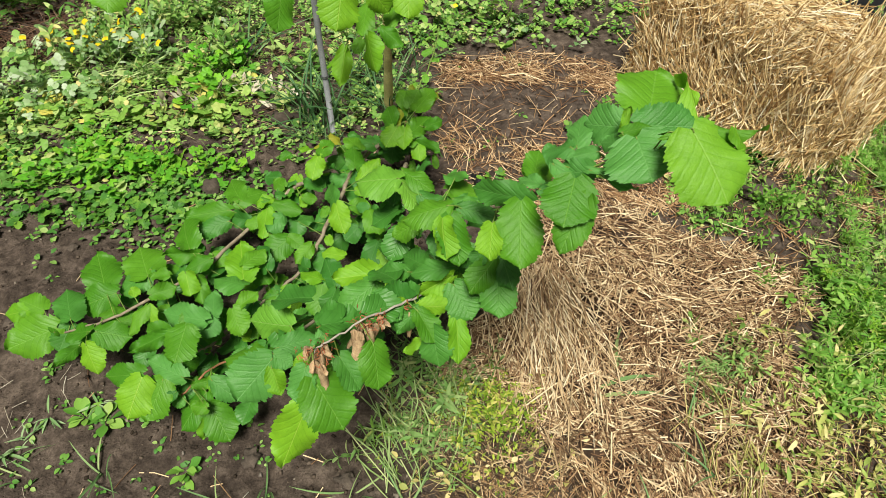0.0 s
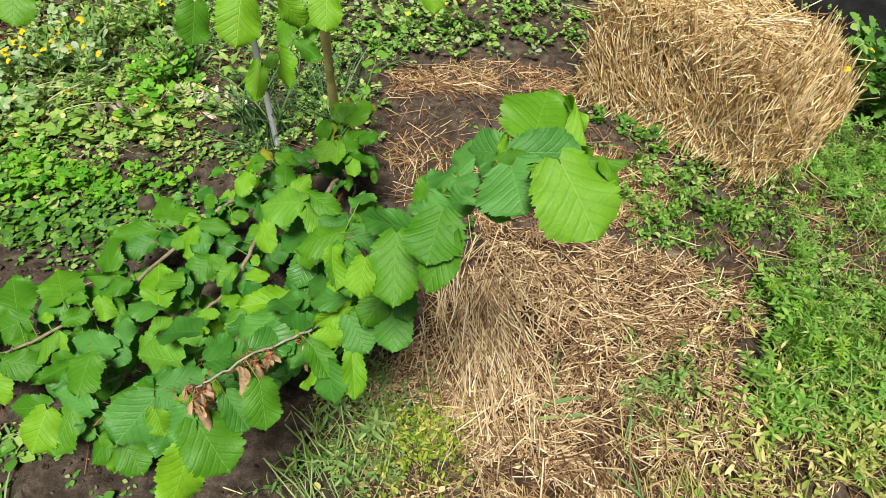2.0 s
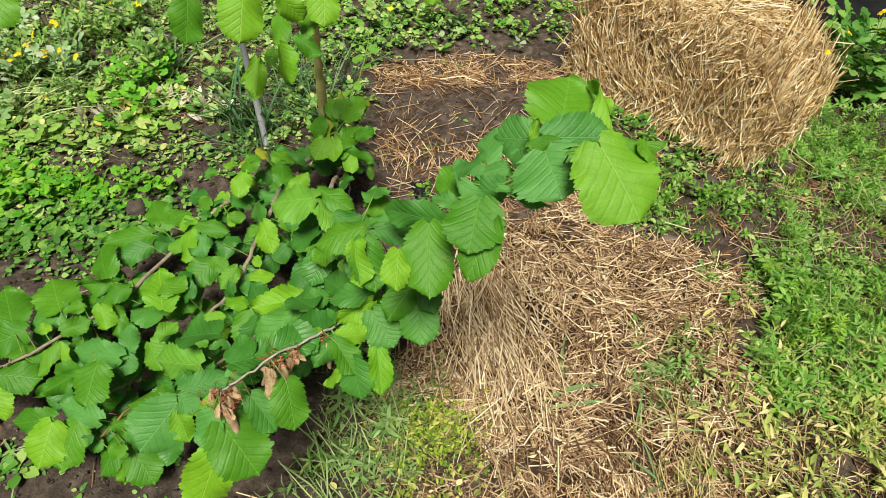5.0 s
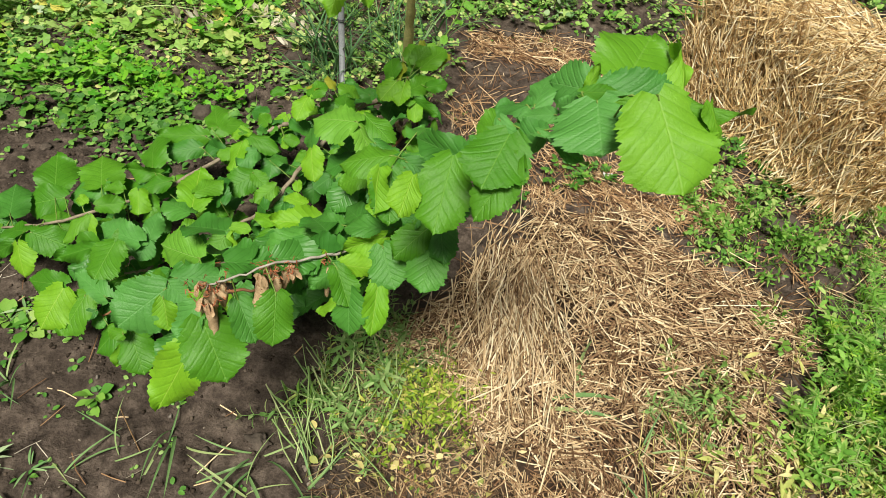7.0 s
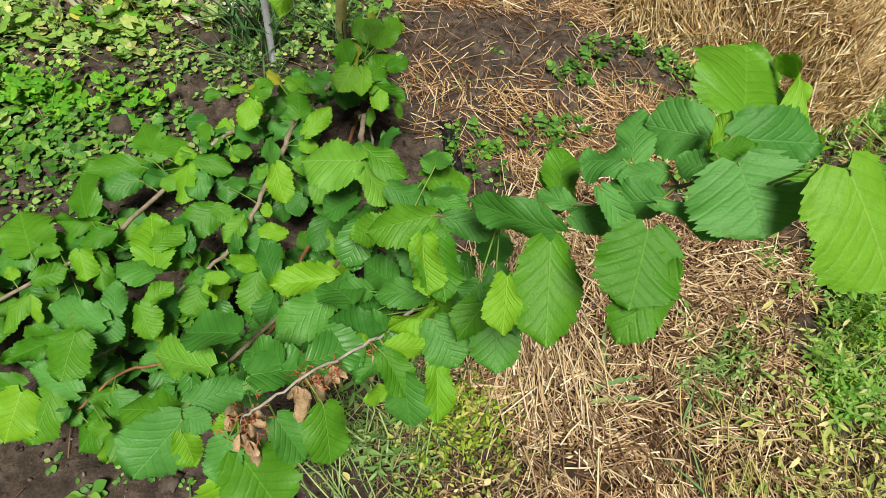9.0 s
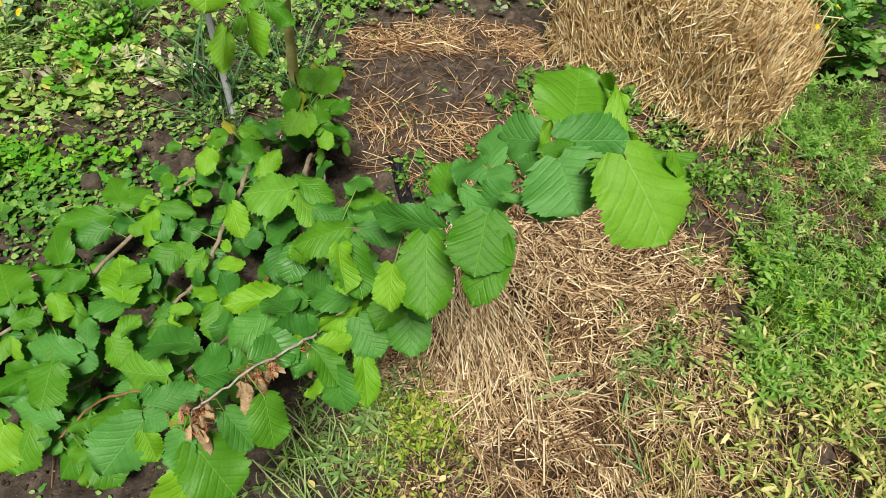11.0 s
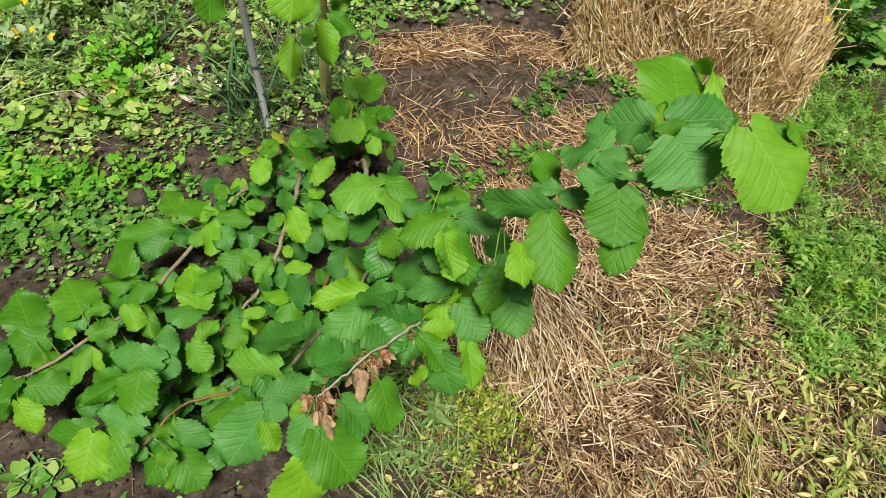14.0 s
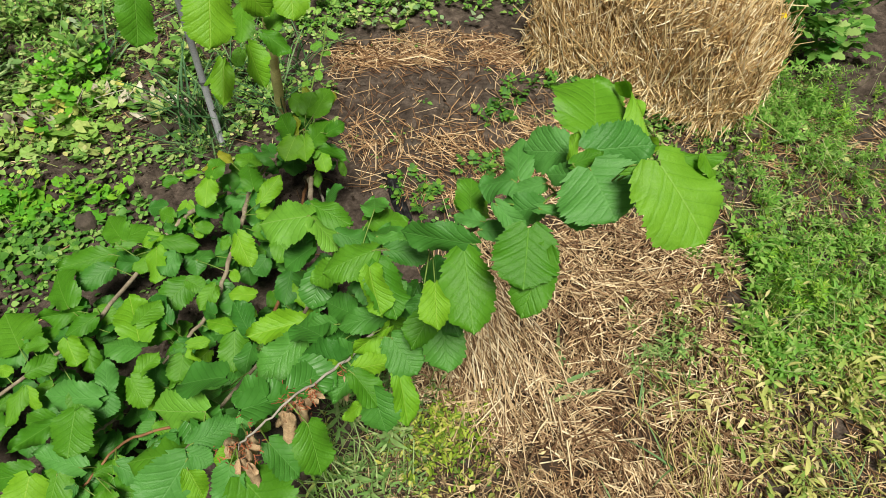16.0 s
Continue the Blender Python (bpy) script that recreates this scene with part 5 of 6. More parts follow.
def bed_back(x, y):
    """Thinner weeds behind, with bare soil showing between them."""
    w = blob(x, y, -0.93, 2.2, 0.16, 0.2) + blob(x, y, -1.25, 2.35, 0.25, 0.22) + 0.7 * blob(x, y, -1.0, 1.99, 0.32, 0.07) + 0.7 * blob(x, y, -1.05, 2.9, 0.3, 0.25) + 0.5 * blob(x, y, -1.75, 2.1, 0.3, 0.3) + 0.5 * blob(x, y, -0.45, 2.8, 0.3, 0.2) + 0.8 * blob(x, y, -1.6, 2.75, 0.4, 0.25)
    bare = blob(x, y, -1.87, 2.66, 0.22, 0.18) + blob(x, y, -1.48, 2.42, 0.14, 0.12) + blob(x, y, -0.7, 2.45, 0.16, 0.12) + blob(x, y, -0.72, 2.02, 0.13, 0.1)
    return np.clip(w, 0, 1) * (1 - np.clip(1.3 * bare, 0, 1)) * (x < -0.3)


BED = (-2.5, -0.4, 1.3, 3.3)
CELANDINE = leaflet_set([(LOBE, 0, 0.44, 0, 0.58), (LOBE, 1.15, 0.36, 0, 0.50), (LOBE, -1.15, 0.36, 0, 0.50), (OVAL, 1.3, 0.26, 0, 0.28), (OVAL, -1.3, 0.26, 0, 0.28), (STALK, 0, 0.7, 0, 0)])
CURLED = blade([0.05, 0.2, 0.16, 0.24, 0.13, 0.05], 0.9, -0.5)
SPATULA = blade([0.03, 0.05, 0.12, 0.24, 0.27, 0.2, 0.04], 0.25, 0.25)
NARROW = blade([0.02, 0.065, 0.075, 0.055, 0.008], 0.5, 0.3)

SLIM = blade([0.02, 0.10, 0.095, 0.01], 0.35, 0.3)
EGG = blade([0.03, 0.19, 0.17, 0.02], 0.3, 0.3)
PADDLE = blade([0.03, 0.06, 0.17, 0.24, 0.05], 0.3, 0.25)
SHOOTS = [sprig(8, 3, SLIM, 0.23, 1, 1.15), sprig(6, 5, SLIM, 0.21, 2, 1.25), sprig(8, 2, EGG, 0.19, 3, 1.1)]
WILLOW = blade([0.03, 0.12, 0.14, 0.10, 0.01], 0.3, 0.4)
LIMP = [sprig(5, 2, WILLOW, 0.30, 6, 0.9), sprig(4, 3, WILLOW, 0.34, 7, 1.0), sprig(5, 2, PADDLE, 0.25, 8, 0.9)]
LEAFY = [sprig(5, 2, EGG, 0.30, 4, 1.0), sprig(5, 2, PADDLE, 0.36, 5, 0.9)]


def shoot_carpet(name, label, centres, kinds, per, length, pitch, material, seed, reach=0.03, yaw=None):
    """Shoots that rise or sprawl from the ground, several to a root, joined."""
    g = np.random.default_rng(seed)
    c = np.repeat(centres, per, axis=0)
    n = len(c)
    pick = g.integers(0, len(kinds), n)
    head = g.random(n) * 6.28 if yaw is None else g.normal(yaw, 0.7, n)
    x, y = c[:, 0] + g.normal(0, reach, n), c[:, 1] + g.normal(0, reach, n)
    s = g.uniform(length[0], length[1], n) * c[:, 2]
    m = turns_of(head, g.uniform(pitch[0], pitch[1], n), g.random(n) * 6.28, s, s, s)
    place = np.stack([x, y, ground_height(x, y) + 0.002], -1)
    v, q = join([stamp(kinds[k], m[pick == k], place[pick == k]) for k in range(len(kinds)) if (pick == k).any()])
    thing(name, label, "weeds", mesh=mesh_of(name, v, q, material), kind="stuff")


# the strip beside the straw
shoot_carpet("chickweed", "bright green sprawling weeds with many small narrow leaves", sprinkle((0.9, 2.4, 0.3, 2.1), 2500, 61, right_strip), SHOOTS, 2, (0.06, 0.12), (0.15, 1.2), weed_strip, 62)
weed_carpet("low_chickweed", "deeper green small-leaved weeds close to the ground", sprinkle((0.9, 2.4, 0.3, 2.1), 2400, 63, right_strip), SLIM, 6, (0.012, 0.028), 0.035, (-0.1, 0.7), (0.0, 0.03), weed_bright, 64)
shoot_carpet("cleavers", "yellow-green whorled narrow leaves among the chickweed", sprinkle((0.9, 2.4, 0.5, 2.0), 420, 165, right_strip), SHOOTS[:2], 2, (0.06, 0.11), (0.3, 1.35), weed_lush, 166)
shoot_carpet("pale_sprigs", "pale green leafy sprigs rising through straw", np.array([(x, y, k) for x, y, k in ((0.76, 0.90, 1.1), (0.73, 0.86, 1.0), (0.79, 0.87, 1.0), (0.70, 0.83, 0.9), (0.75, 0.82, 1.1), (0.81, 0.83, 0.9), (0.72, 0.79, 0.9))]), LIMP[:2], 5, (0.05, 0.09), (0.3, 1.2), weed_cool, 186, 0.022)
weed_carpet("strip_herbs", "lobed bright green herbs among the chickweed", sprinkle((0.95, 2.3, 0.4, 2.0), 260, 119, right_strip), PINNATE, 5, (0.03, 0.06), 0.03, (0.1, 0.9), (0.0, 0.03), weed_mixed, 120)
weed_carpet("wilted_weeds", "yellowing wilted weeds at the edge of the straw", sprinkle((0.6, 2.0, 0.3, 1.0), 820, 65, lambda x, y: np.clip((x - 0.64 - 0.25 * (y - 0.5)) / 0.2, 0, 1) * patchy(x, y, 0.1, 34, 0.45, 0.15)), WILLOW, 5, (0.018, 0.036), 0.025, (0.0, 0.9), (0.01, 0.045), weed_wilted, 66)
shoot_carpet("wilted_sprigs", "yellow-green sprigs pushing through dead grass", sprinkle((0.62, 1.7, 0.3, 0.95), 280, 167, lambda x, y: np.clip((x - 0.62 - 0.25 * (y - 0.5)) / 0.2, 0, 1) * patchy(x, y, 0.14, 44, 0.5, 0.1)), LIMP, 2, (0.04, 0.075), (0.2, 1.2), weed_wilted, 168)
shoot_carpet("bale_edge_weeds", "low mixed weeds on the soil before the bale", sprinkle((0.82, 1.42, 1.34, 1.86), 130, 121, lambda x, y: (x + 0.75 * y < 2.55) * (value_noise(x, y, 0.12, 61) > 0.36)), LEAFY + SHOOTS[2:], 2, (0.03, 0.065), (0.2, 1.2), weed_bright, 122)
shoot_carpet("bale_end_weeds", "feathery bright green weeds beside the bale end", sprinkle((1.4, 2.0, 1.45, 2.05), 420, 125, lambda x, y: np.clip(1.2 * blob(x, y, 1.63, 1.78, 0.15, 0.12) + 0.5 * blob(x, y, 1.75, 1.6, 0.15, 0.15), 0, 1)), SHOOTS, 2, (0.05, 0.10), (0.3, 1.3), weed_strip, 126)
weed_carpet("bale_edge_seedlings", "small round-leaved weeds on the soil before the bale", sprinkle((0.8, 1.45, 1.34, 1.9), 260, 123, lambda x, y: (x + 0.75 * y < 2.62) * (value_noise(x, y, 0.1, 62) > 0.42)), OVAL, 6, (0.010, 0.024), 0.03, (0.0, 0.7), (0.0, 0.02), weed_mixed, 124)

# the patch at the foot of the bush
shoot_carpet("front_weeds", "pale blue-green tangled weeds at the foot of the bush", sprinkle((-0.17, 0.10, 0.56, 1.0), 340, 67, lambda x, y: (x > -0.15 + 0.06 * (y > 0.85)) * (y > 0.62 + 0.6 * np.clip(x, 0, 1)) * patchy(x, y, 0.07, 35, 0.46, 0.06)), LIMP, 2, (0.06, 0.11), (0.0, 0.75), weed_cool, 68, 0.02)
shoot_carpet("front_limp_weeds", "limp yellow-green leaves over dead stalks", sprinkle((-0.14, 0.2, 0.5, 0.80), 110, 127, lambda x, y: np.clip(0.8 * blob(x, y, -0.08, 0.68, 0.07, 0.09) + 0.5 * blob(x, y, 0.03, 0.62, 0.12, 0.06), 0, 1) * patchy(x, y, 0.05, 43, 0.42, 0.15)), LIMP, 2, (0.05, 0.09), (0.0, 0.9), weed_yellowing, 128, 0.015)
weed_carpet("front_yellow", "dense olive-yellow mound of small withering leaves", sprinkle((0.0, 0.28, 0.52, 0.9), 460, 69, lambda x, y: np.clip(1.2 * blob(x, y, 0.14, 0.735, 0.085, 0.06) + 0.3 * blob(x, y, 0.12, 0.64, 0.12, 0.06), 0, 1) * patchy(x, y, 0.035, 45, 0.40, 0.2)), EGG, 12, (0.009, 0.016), 0.022, (-0.2, 1.1), (0.0, 0.055), weed_olive, 70)
shoot_carpet("front_lime_shoots", "yellow-green shoots at the edge of the straw", sprinkle((0.04, 0.28, 0.64, 0.9), 130, 71, lambda x, y: np.clip(blob(x, y, 0.165, 0.775, 0.06, 0.05) + 0.6 * blob(x, y, 0.10, 0.73, 0.06, 0.05), 0, 1)), SHOOTS[2:] + LEAFY[:1], 3, (0.035, 0.06), (0.4, 1.4), weed_olive, 72, 0.015)
weed_carpet("fallen_leaves", "small pale yellow leaves fallen on brown thatch", sprinkle((-0.12, 0.36, 0.42, 0.72), 240, 169, lambda x, y: np.clip(blob(x, y, 0.12, 0.6, 0.18, 0.07), 0, 1)), OVAL, 1, (0.010, 0.019), 0.01, (-0.2, 0.5), (0.012, 0.035), weed_yellow, 170)

# the left bed
weed_carpet("lobed_weeds", "bed of green lobed weed leaves with soil between", sprinkle(BED, 1100, 71, lambda x, y: bed_front(x, y) * patchy(x, y, 0.16, 33, 0.44, 0.04)), TREFOIL, 4, (0.03, 0.055), 0.03, (0.0, 0.6), (0.0, 0.035), weed_green, 72)
weed_carpet("round_weeds", "small round-leaved yellow-green weeds in the bed", sprinkle(BED, 1000, 73, lambda x, y: bed_front(x, y) * patchy(x, y, 0.13, 36, 0.5, 0.08)), ROUND, 5, (0.012, 0.026), 0.03, (0.0, 0.7), (0.0, 0.045), weed_lush, 74)
weed_carpet("lime_weeds", "lime green clover-like weeds in a dense patch", sprinkle((-1.5, -0.55, 1.35, 2.0), 330, 75, lambda x, y: bed_front(x, y) * np.clip(blob(x, y, -1.02, 1.67, 0.3, 0.14) * 1.3, 0, 1)), PALM, 6, (0.022, 0.038), 0.03, (0.0, 0.7), (0.015, 0.055), weed_lime, 76)
weed_carpet("lime_tufts", "lime green rounded leaves of a taller weed", sprinkle((-1.3, -0.6, 1.9, 2.6), 110, 75, lambda x, y: np.clip(1.5 * blob(x, y, -0.93, 2.24, 0.09, 0.17), 0, 1)), PALM, 10, (0.028, 0.048), 0.045, (0.0, 0.7), (0.01, 0.12), weed_lime, 76)
weed_carpet("yellow_tufts", "yellowing round lobed leaves among the weeds", sprinkle((-1.7, -0.55, 1.8, 2.4), 250, 171, lambda x, y: np.clip(blob(x, y, -0.80, 2.15, 0.11, 0.11) + 0.8 * blob(x, y, -1.15, 1.98, 0.25, 0.07) + 0.5 * blob(x, y, -1.45, 2.05, 0.2, 0.1), 0, 1)), PALM, 4, (0.035, 0.062), 0.03, (0.0, 0.55), (0.0, 0.04), weed_yellowing, 172)
weed_carpet("palmate_weeds", "round lobed green leaves between the bed weeds", sprinkle((-2.2, -0.5, 1.55, 2.5), 420, 271, lambda x, y: 0.5 * np.clip(bed_front(x, y) + blob(x, y, -0.85, 2.1, 0.25, 0.2) + 0.8 * blob(x, y, -1.5, 2.05, 0.35, 0.2), 0, 1) * patchy(x, y, 0.12, 47, 0.4, 0.1)), PALM, 4, (0.03, 0.055), 0.025, (0.0, 0.55), (0.0, 0.035), weed_mixed, 272)
weed_carpet("celandine_bed", "lobed silvery grey-green celandine leaves in the weed bed", sprinkle((-2.5, -0.55, 1.8, 3.2), 360, 117, lambda x, y: np.clip(0.9 * blob(x, y, -1.30, 2.36, 0.14, 0.18) + 0.6 * blob(x, y, -1.65, 2.2, 0.35, 0.25) + 0.3 * blob(x, y, -1.2, 2.8, 0.4, 0.2), 0, 1)), CELANDINE, 4, (0.05, 0.09), 0.03, (0.2, 1.0), (0.0, 0.08), weed_silver, 118)
weed_carpet("back_weeds", "mixed small green weeds on partly bare soil", sprinkle(BED, 2000, 173, lambda x, y: bed_back(x, y) * patchy(x, y, 0.12, 46, 0.5, 0.08)), PINNATE, 5, (0.03, 0.06), 0.03, (0.1, 0.9), (0.0, 0.03), weed_mixed, 174)
weed_carpet("small_bed_weeds", "many small mixed weed leaves between the larger ones", sprinkle((-2.5, -0.35, 1.4, 3.3), 3600, 109, lambda x, y: np.clip(bed_front(x, y) * 0.35 + bed_back(x, y) * 0.35 + 0.55 * (y > 1.75) * patchy(x, y, 0.1, 47, 0.42, 0.1), 0, 1) * (1 - blob(x, y, -1.87, 2.66, 0.25, 0.2))), OVAL, 5, (0.010, 0.026), 0.035, (0.0, 0.7), (0.0, 0.02), weed_mixed, 110)
weed_carpet("grey_weeds", "grey-green downy weed leaves", sprinkle((-2.4, 1.0, 1.8, 3.3), 340, 77, lambda x, y: np.where(x < -1.1, 0.4, (y > 2.5) * 0.5) * (value_noise(x, y, 0.3, 37) > 0.42) * (1 - blob(x, y, -1.87, 2.66, 0.25, 0.2))), OVAL, 6, (0.018, 0.036), 0.03, (0.1, 0.9), (0.01, 0.06), weed_grey, 78)
weed_carpet("pole_weeds", "low green weeds round the foot of the pole", sprinkle((-0.65, 0.12, 1.85, 2.6), 330, 187, lambda x, y: np.clip(blob(x, y, -0.3, 2.2, 0.25, 0.25) + 0.7 * blob(x, y, 0.0, 2.45, 0.15, 0.1), 0, 1) * patchy(x, y, 0.1, 48, 0.38, 0.15)), PINNATE, 5, (0.03, 0.06), 0.03, (0.2, 1.0), (0.0, 0.06), weed_mixed, 188)
weed_carpet("bed_edge_rosettes", "grey-green lobed rosettes along the front of the bed", sprinkle((-1.6, -0.5, 1.3, 1.6), 90, 175, lambda x, y: np.exp(-((y - 1.46 + 0.14 * (x + 0.8)) / 0.06) ** 2)), TREFOIL, 6, (0.03, 0.05), 0.015, (0.0, 0.6), (0.0, 0.015), weed_deep, 176)
weed_carpet("far_weeds", "mixed green weeds growing behind the bare bed", sprinkle((-0.6, 2.2, 2.45, 3.5), 500, 79, lambda x, y: (y > 2.58 + 0.1 * (value_noise(x, y, 0.2, 38) - 0.5)) * (0.25 + 0.75 * (value_noise(x, y, 0.18, 39) > 0.45))), PINNATE, 6, (0.03, 0.065), 0.035, (0.1, 0.9), (0.0, 0.04), weed_mixed, 80)
weed_carpet("far_bright_weeds", "bright green leafy weeds behind the bare bed", sprinkle((-0.6, 2.2, 2.45, 3.5), 600, 81, lambda x, y: (y > 2.62) * (value_noise(x, y, 0.2, 40) > 0.45)), OVAL, 7, (0.016, 0.034), 0.035, (0.1, 0.9), (0.0, 0.03), weed_bright, 82)
weed_carpet("seedlings", "tiny round-leaved seedlings dotted over bare soil", sprinkle((-1.9, 0.95, 0.35, 2.5), 900, 83, lambda x, y: (1 - inside(x, y, MULCH)) * (0.16 + 0.75 * (value_noise(x, y, 0.22, 41) > 0.58))), OVAL, 5, (0.007, 0.016), 0.012, (0.0, 0.5), (0.001, 0.008), weed_green, 84)
weed_carpet("bed_edge_seedlings", "small grey-green seedlings along the edge of the bed", sprinkle((-1.5, -0.5, 1.2, 1.8), 900, 85, lambda x, y: np.clip(0.25 * np.exp(-((y - 1.42 + 0.12 * (x + 0.8)) / 0.12) ** 2) + blob(x, y, -0.90, 1.50, 0.10, 0.12) + 0.6 * blob(x, y, -0.7, 1.62, 0.12, 0.08), 0, 1)), OVAL, 6, (0.010, 0.024), 0.025, (0.0, 0.6), (0.001, 0.018), weed_green, 86)

shoot_carpet("tall_weeds", "taller upright leafy weeds standing over the bed", sprinkle((-1.7, -0.4, 1.9, 3.0), 330, 281, lambda x, y: np.clip(0.9 * blob(x, y, -0.92, 2.42, 0.12, 0.16) + 0.5 * blob(x, y, -1.15, 2.62, 0.25, 0.15) + 0.4 * blob(x, y, -0.4, 2.35, 0.2, 0.2) + 0.4 * blob(x, y, -1.55, 2.45, 0.15, 0.15), 0, 1)), LIMP + LEAFY, 2, (0.09, 0.17), (0.8, 1.45), weed_mixed, 282, 0.02)


def stem_tangle(name, label, box, count, weight, length, pitch, material, seed, lift=0.02, yaw=None, thick=1.0):
    """Thin stems that sprawl among the leaves, every way or along one heading."""
    g = np.random.default_rng(seed)
    c = sprinkle(box, count, seed, weight)
    n = len(c)
    s = length * g.uniform(0.5, 1.2, n)
    p = g.uniform(pitch[0], pitch[1], n)
    z = ground_height(c[:, 0], c[:, 1]) + 0.004 + lift * g.random(n) + 0.5 * s * np.sin(p)
    head = g.random(n) * 6.28 if yaw is None else g.normal(yaw, 0.5, n)
    v, q = straws(np.stack([c[:, 0], c[:, 1], z], -1), head, p, s, thick * (0.0007 + 0.0006 * g.random(n)), g.normal(0, 0.08, n), seed + 1)
    thing(name, label, "weeds", mesh=mesh_of(name, v, q, material), kind="stuff")


stem_tangle("weed_stems", "thin sprawling green weed stems", (0.9, 2.4, 0.3, 2.1), 3600, right_strip, 0.11, (0.05, 1.1), weed_stem, 101, 0.05)
stem_tangle("front_stems", "pale green limp weed stems lying beside the straw", (-0.16, 0.06, 0.54, 0.86), 60, lambda x, y: patchy(x, y, 0.06, 50, 0.42, 0.2), 0.15, (0.0, 0.5), weed_stem, 103, 0.04, -0.55, 2.0)
stem_tangle("front_tangle", "thin yellowed stems crossing one another", (-0.1, 0.3, 0.4, 0.80), 130, lambda x, y: 0.9 * patchy(x, y, 0.07, 49, 0.45, 0.15), 0.07, (0.0, 0.8), weed_yellow, 177)
stem_tangle("front_thatch", "brown dead stalks matted under the yellow weeds", (-0.12, 0.34, 0.3, 0.80), 1900, lambda x, y: 0.9 * np.clip((x + 0.10) / 0.12, 0, 1), 0.055, (-0.05, 0.5), thatch_mat, 189, 0.025, None, 1.3)
stem_tangle("mulch_thatch", "brown broken stalks matted at the foot of the straw", (0.1, 0.75, 0.28, 0.62), 1500, lambda x, y: 0.3 + 0.7 * patchy(x, y, 0.08, 54, 0.45), 0.06, (-0.05, 0.25), straw_old, 195, 0.02, None, 1.5)
stem_tangle("bed_stems", "thin pale stems among the left weeds", BED, 2600, lambda x, y: 0.5 * bed_front(x, y) + bed_back(x, y), 0.11, (0.05, 0.9), weed_pale, 105)
stem_tangle("verge_stems", "yellowed grass stems at the verge", (0.6, 2.0, 0.3, 1.0), 520, verge, 0.09, (0.0, 0.5), weed_yellow, 107, 0.02, None, 1.8)
stem_tangle("verge_tussock", "yellow-green bent grass stems growing through straw", (0.55, 0.85, 0.35, 0.8), 230, lambda x, y: blob(x, y, 0.70, 0.62, 0.07, 0.18), 0.11, (0.1, 0.9), weed_yellow, 179, 0.02, 0.0, 1.7)
stem_tangle("dead_thatch", "dark brown dead grass matted on the soil", (0.6, 1.8, 0.3, 0.9), 700, verge, 0.06, (-0.05, 0.2), twig_mat, 181, 0.012)
stem_tangle("dry_twigs", "brown dry twigs lying in a bare hollow", (-2.4, -1.4, 2.3, 3.2), 2600, lambda x, y: blob(x, y, -1.87, 2.66, 0.19, 0.16), 0.16, (0.0, 0.45), twig_mat, 111, 0.06, None, 1.6)
stem_tangle("red_twigs", "reddish dead stems lying over bare soil", (-1.5, -0.2, 1.85, 3.0), 1100, lambda x, y: np.clip(blob(x, y, -0.7, 2.5, 0.35, 0.3) + 0.6 * blob(x, y, -0.9, 2.05, 0.4, 0.12), 0, 1), 0.12, (0.0, 0.35), twig_mat, 183, 0.02, None, 1.3)
stem_tangle("corner_litter", "bleached dry stems scattered on bare soil", (-1.25, -0.4, 0.3, 0.95), 260, lambda x, y: np.clip(0.8 * blob(x, y, -1.05, 0.72, 0.12, 0.2) + 0.6 * np.exp(-((y - 0.38) / 0.1) ** 2), 0, 1) * patchy(x, y, 0.1, 52, 0.4, 0.15), 0.06, (0.0, 0.3), pale_litter_mat, 191, 0.008, None, 0.8)
weed_carpet("corner_weeds", "narrow-leaved pale weeds on bare soil", sprinkle((-1.25, -0.4, 0.3, 0.85), 150, 193, lambda x, y: np.clip(blob(x, y, -1.0, 0.70, 0.09, 0.06) + 0.5 * blob(x, y, -0.72, 0.42, 0.14, 0.08) + 0.35 * blob(x, y, -1.1, 0.55, 0.1, 0.1), 0, 1)), NARROW, 7, (0.03, 0.06), 0.02, (0.1, 0.9), (0.0, 0.02), weed_grey, 194)
stem_tangle("bleached_stems", "bleached dry stems lying near the pole", (-1.3, -0.5, 1.9, 2.5), 80, lambda x, y: blob(x, y, -0.75, 2.15, 0.18, 0.14), 0.16, (0.0, 0.3), pale_litter_mat, 113, 0.03, None, 2.0)
weed_carpet("bleached_leaves", "bleached papery dead leaves near the pole", sprinkle((-1.2, -0.5, 1.9, 2.45), 150, 115, lambda x, y: np.clip(blob(x, y, -0.72, 2.20, 0.12, 0.09) + 0.5 * blob(x, y, -1.02, 2.05, 0.08, 0.05), 0, 1)), CURLED, 4, (0.025, 0.055), 0.02, (0.0, 1.0), (0.0, 0.03), pale_litter_mat, 116)


